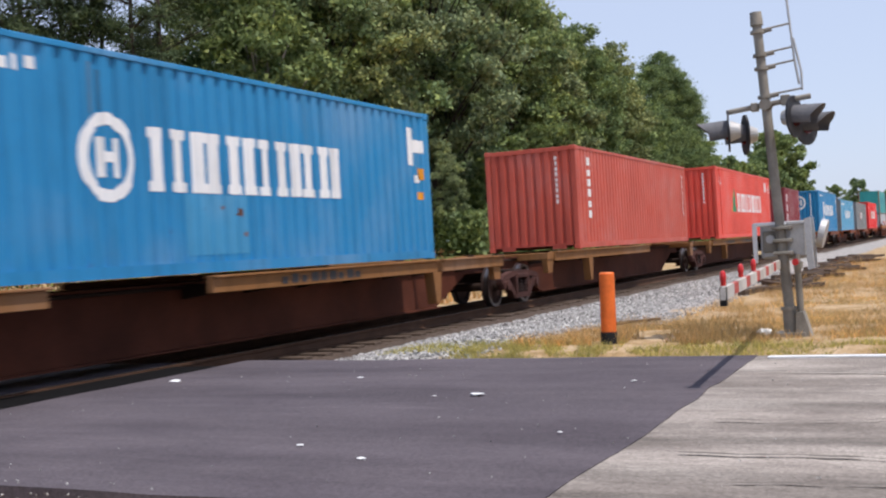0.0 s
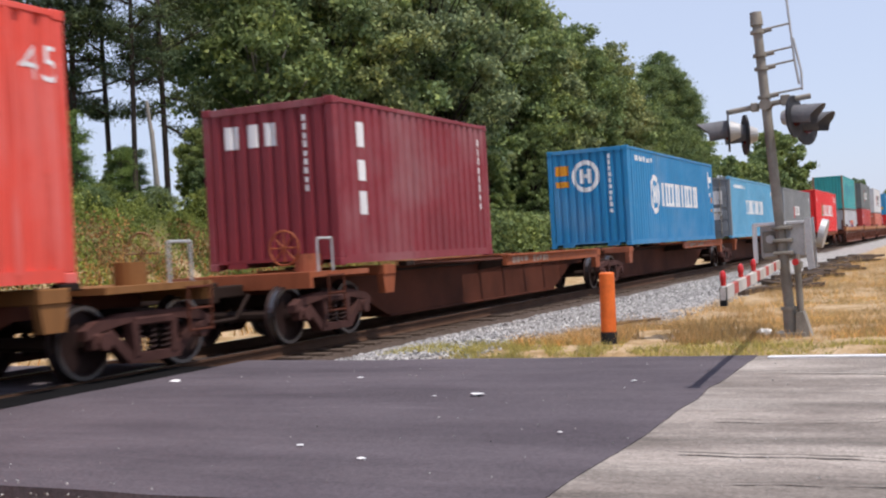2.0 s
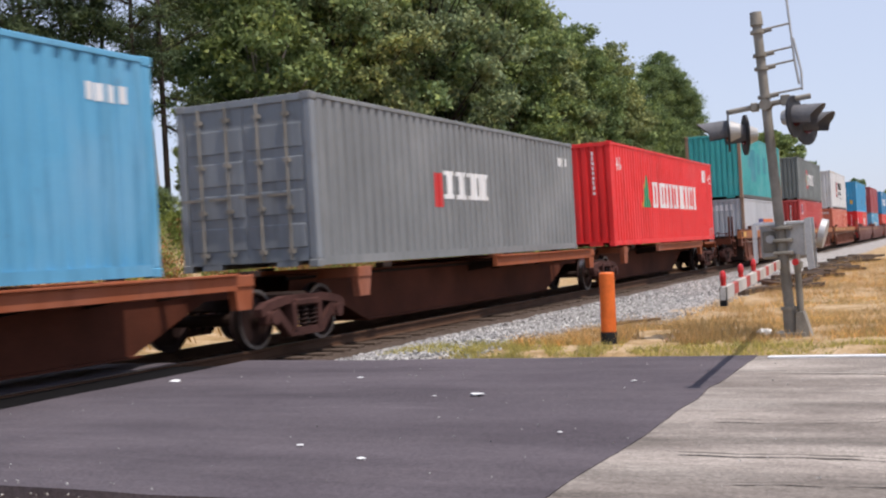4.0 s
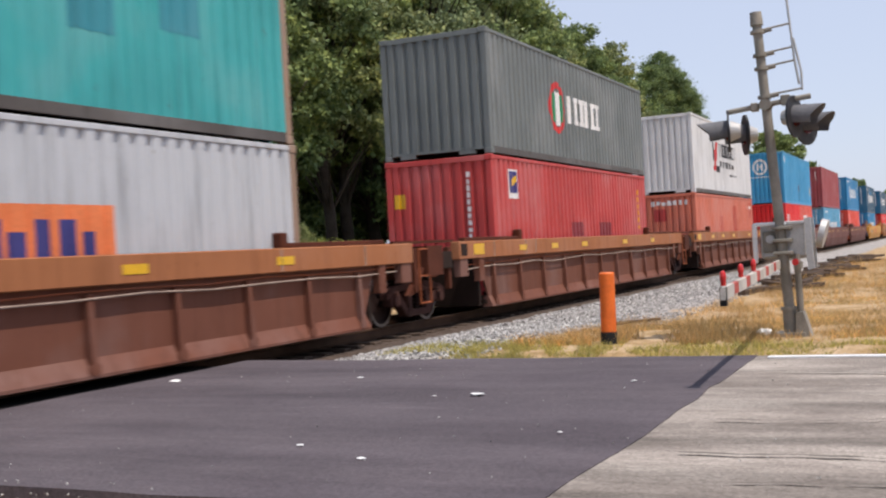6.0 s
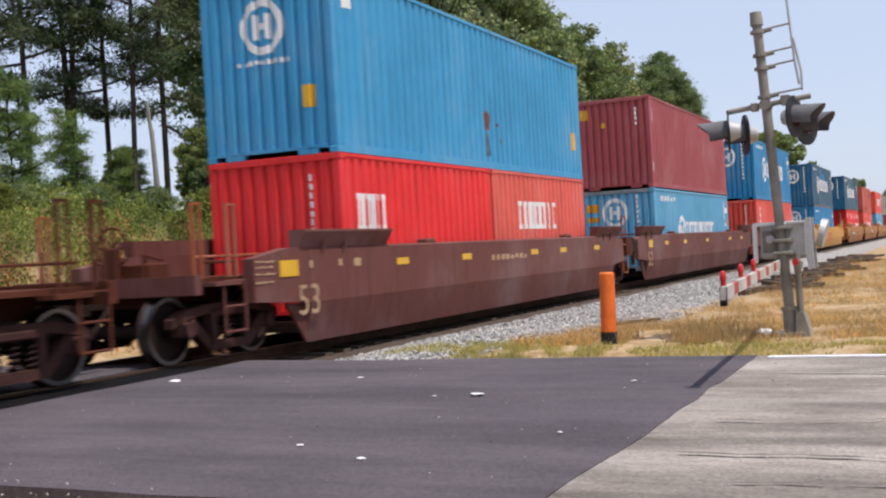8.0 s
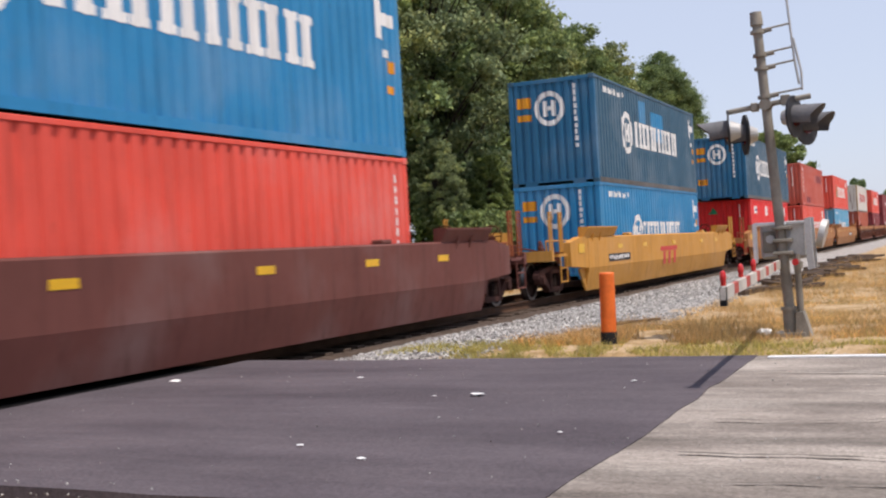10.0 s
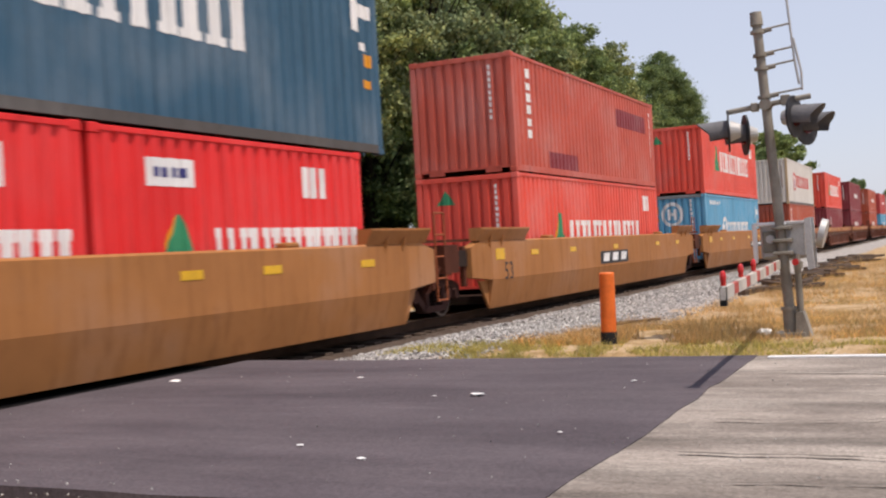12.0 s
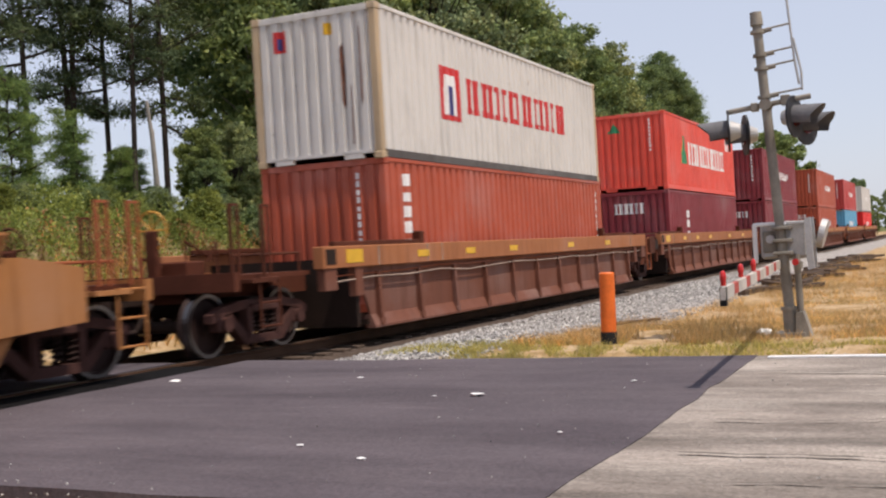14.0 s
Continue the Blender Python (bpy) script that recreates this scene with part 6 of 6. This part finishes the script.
def signal_lamp(g, x, y, z, way, turn):
    """A flashing light head: round black backboard, housing and a long hood that points along the road."""
    head = new("lamp_head")
    head.parent = g
    head.matrix_basis = Matrix.Translation((x, y, z)) @ Matrix.Rotation(turn, 4, "Z")
    bm = bmesh.new()
    rod(bm, (0, -0.012, 0), (0, 0.012, 0), 0.25, seg=36)
    part("backboard", bm, M_BLACK, head, "round black backboard")
    bm = bmesh.new()
    rod(bm, (0, -way * 0.02, 0), (0, -way * 0.14, 0), 0.13, 0.08, 20)
    part("housing", bm, M_ALU, head, "silver lamp housing")
    bm = bmesh.new()
    rod(bm, (0, way * 0.012, 0), (0, way * 0.03, 0), 0.115, seg=24)
    part("lens", bm, M_DARKLENS, head, "unlit dark red lens")
    verts, faces, k = [], [], 20
    for r in (0.135, 0.128):
        for i in range(k + 1):
            a = radians(-35) + radians(250) * i / k
            for d in (0.012, 0.37):
                cut = 1.0 if d < 0.1 else (0.62 + 0.38 * max(0.0, math.sin(a)))
                verts.append((r * math.cos(a), way * d * cut, r * math.sin(a) - 0.02 * (d > 0.1)))
    for s in (0, 1):
        o = s * 2 * (k + 1)
        faces += [(o + 2 * i, o + 2 * i + 1, o + 2 * i + 3, o + 2 * i + 2) for i in range(k)]
    o = 2 * (k + 1)
    faces += [(2 * i + 1, o + 2 * i + 1, o + 2 * i + 3, 2 * i + 3) for i in range(k)]
    part("hood", quad_mesh("hood", verts, faces, M_HOOD), None, head, "long grey sun hood")


def build_signal():
    """Crossing gate with its mast, flashing lights, drive box and lowered striped arm."""
    g = tagged(new("crossing_gate"), "weathered grey crossing signal with lowered red-white gate arm", "crossing signal")
    g.location = (13.65, -6.65, 0)
    def at(z):
        return (0, 0.215 * z / 3.86, z)
    bm = bmesh.new()
    rod(bm, at(0.1), at(3.72), 0.062, 0.055, 20)
    part("mast", bm, M_GALV, g, "leaning galvanised mast")
    bm = bmesh.new()
    rod(bm, at(3.70), at(3.86), 0.075, 0.07, 16)
    part("mast_cap", bm, M_GALV, g)
    bm = bmesh.new()
    rod(bm, (0, 0, -0.1), (0, 0.02, 0.30), 0.088, 0.082, 20)
    rod(bm, (0, 0.02, 0.29), (0, 0.02, 0.33), 0.10, 0.10, 20)
    box(bm, -0.17, 0.17, -0.17, 0.17, -0.1, 0.03)
    part("base_sleeve", bm, M_GALV, g, "grey base casting")
    bm = bmesh.new()
    slab(bm, [(-0.24, -0.05), (-0.05, -0.05), (-0.07, 0.27), (-0.15, 0.27)], 0, -0.12, 0.12)
    part("junction_base", bm, M_GALV, g, "tapered grey junction base")
    bm = bmesh.new()
    rod(bm, (0.0, -0.11, 0.25), (0.0, -0.10, 0.95), 0.04, seg=12)
    rod(bm, (0.0, -0.11, 0.78), (0.0, -0.11, 0.86), 0.055, seg=12)
    part("conduit", bm, M_GALV, g)
    bm = bmesh.new()
    rod(bm, (-0.1, -0.1, 0.86), (-0.17, -0.1, 0.86), 0.04, seg=12)
    part("red_light", bm, M_LENS, g, "small red light")
    # drive box
    bm = boxes((0.07, 0.45, -0.22, 0.32, 0.90, 1.34), bevel=0.03)
    part("drive_box", bm, M_ALU, g, "bolted grey drive box")
    for z in (0.97, 1.12, 1.27):
        part("clamp", boxes((-0.09, 0.12, -0.06, 0.16, z - 0.02, z + 0.02), bevel=0.008), M_GALV, g)
    part("box_plate", boxes((0.045, 0.072, 0.12, 0.29, 0.98, 1.24), bevel=0.01), M_GALV, g)
    bm = bmesh.new()
    rod(bm, (0.025, 0.2, 1.14), (0.05, 0.2, 1.14), 0.05, seg=16)
    part("box_knob", bm, M_ALU, g)
    for y in (0.37, -0.24):
        bm = boxes((-0.03, 0.03, y - 0.025, y + 0.025, 0.86, 1.34), (-0.03, 0.03, min(y, 0.0), max(y, 0.0), 1.30, 1.345), bevel=0.01)
        part("support_bracket", bm, M_WHITE if y > 0 else M_ALU, g, "pale support bracket")
    bm = bmesh.new()
    slab(bm, [(-0.31, 0.78), (-0.24, 0.76), (-0.22, 1.36), (-0.29, 1.38)], 0, -0.16, -0.10)
    slab(bm, [(-0.31, 0.78), (-0.24, 0.76), (-0.22, 1.36), (-0.29, 1.38)], 0, 0.16, 0.22)
    part("counterweight_arm", bm, M_ALU, g, "silver counterweight arm")
    bm = bmesh.new()
    rod(bm, (0.1, -0.36, 1.19), (0.1, -0.43, 1.17), 0.17, seg=24)
    part("counterweight", bm, M_ALU, g, "round silver counterweight")
    # lowered arm over the road
    a, b = Vector((-0.1, 0.10, 0.84)), Vector((-4.80, -0.14, 0.76))
    arm = new("gate_arm")
    arm.parent = g
    tagged(arm, "red and white striped gate arm")
    k = 11
    for i in range(k):
        p, q = a.lerp(b, (i - 0.14 * (i % 2 == 0)) / k), a.lerp(b, (i + 1 + 0.14 * (i % 2 == 0)) / k)
        d = (q - p).normalized()
        n = Vector((-d.y, d.x, 0)) * (0.02 if i % 2 == 0 else 0.018)
        bm = bmesh.new()
        vs = [bm.verts.new(v + s * n + Vector((0, 0, h))) for v in (p, q) for s in (-1, 1) for h in ((-0.05, 0.05) if i % 2 == 0 else (-0.046, 0.046))]
        bmesh.ops.convex_hull(bm, input=vs)
        part("stripe", bm, M_ARMRED if i % 2 else M_ARMWHITE, arm, "red stripe" if i % 2 else "white stripe")
    for f in (1.0, 0.76, 0.55):
        p = a.lerp(b, f)
        bm = bmesh.new()
        rod(bm, p + Vector((0, 0.0, 0.06)), p + Vector((0, 0.0, 0.10)), 0.022, seg=8)
        bmesh.ops.create_uvsphere(bm, u_segments=12, v_segments=8, radius=0.034, matrix=Matrix.Translation(p + Vector((0, 0, 0.13))) @ Matrix.Diagonal((1, 0.8, 1.6, 1)))
        part("arm_lamp", bm, M_LENS, arm, "red arm lamp")
    part("end_cap", boxes((b.x - 0.04, b.x + 0.01, b.y - 0.025, b.y + 0.025, b.z - 0.10, b.z + 0.05)), M_RUBBER, arm)
    # cross arm and light heads
    bm = bmesh.new()
    rod(bm, (0, 0.62, 2.70), (0, -0.36, 2.80), 0.032, seg=12)
    rod(bm, (-0.09, 0.152, 2.745), (0.09, 0.152, 2.745), 0.07, seg=14)
    box(bm, -0.05, 0.05, -0.13, -0.02, 2.72, 2.84, bevel=0.01)
    box(bm, -0.05, 0.05, 0.24, 0.33, 2.68, 2.78, bevel=0.01)
    part("cross_arm", bm, M_GALV, g, "grey cross arm")
    signal_lamp(g, -0.05, 0.60, 2.47, 1, radians(10))
    signal_lamp(g, 0.35, 0.47, 2.44, 1, radians(20))
    signal_lamp(g, -0.05, -0.17, 2.57, -1, radians(-14))
    signal_lamp(g, 0.35, -0.25, 2.50, -1, radians(-24))
    # ladder frame beside the mast
    for (y0, z0), (y1, z1) in (((-0.13, 4.25), (-0.20, 3.25)), ((-0.20, 3.25), (-0.24, 2.95)), ((-0.20, 3.50), (-0.27, 3.10)), ((-0.27, 3.10), (-0.27, 2.88))):
        bm = bmesh.new()
        rod(bm, (0.0, y0, z0), (0.0, y1, z1), 0.014, seg=8)
        part("ladder_rail", bm, M_ALU, g, "thin pale ladder rail")
    for z, y in ((3.68, -0.17), (3.40, -0.19), (3.24, -0.20), (2.90, -0.27)):
        bm = bmesh.new()
        rod(bm, (0, 0.2 * z / 3.86, z - 0.04), (0, y, z), 0.012, seg=8)
        rod(bm, (-0.0, 0.2 * z / 3.86 - 0.06, z - 0.05), (-0.0, 0.2 * z / 3.86 - 0.15, z - 0.04), 0.028, seg=10)
        bmesh.ops.create_cone(bm, cap_ends=True, segments=18, radius1=0.084, radius2=0.084, depth=0.035, matrix=Matrix.Translation((0, 0.215 * z / 3.86, z - 0.06)))
        part("rung", bm, M_GALV, g, "clamped ladder rung")


build_trees()
build_grass()
build_stones()
build_post()
build_signal()


# ---- motion ----
def motions():
    for ob, u, y, z in MOVING:
        walk(ob, [(0, pose(u, y, z)), (7, pose(u - 7 * SPEED, y, z)), (14, pose(u - 14 * SPEED, y, z))])


motions()
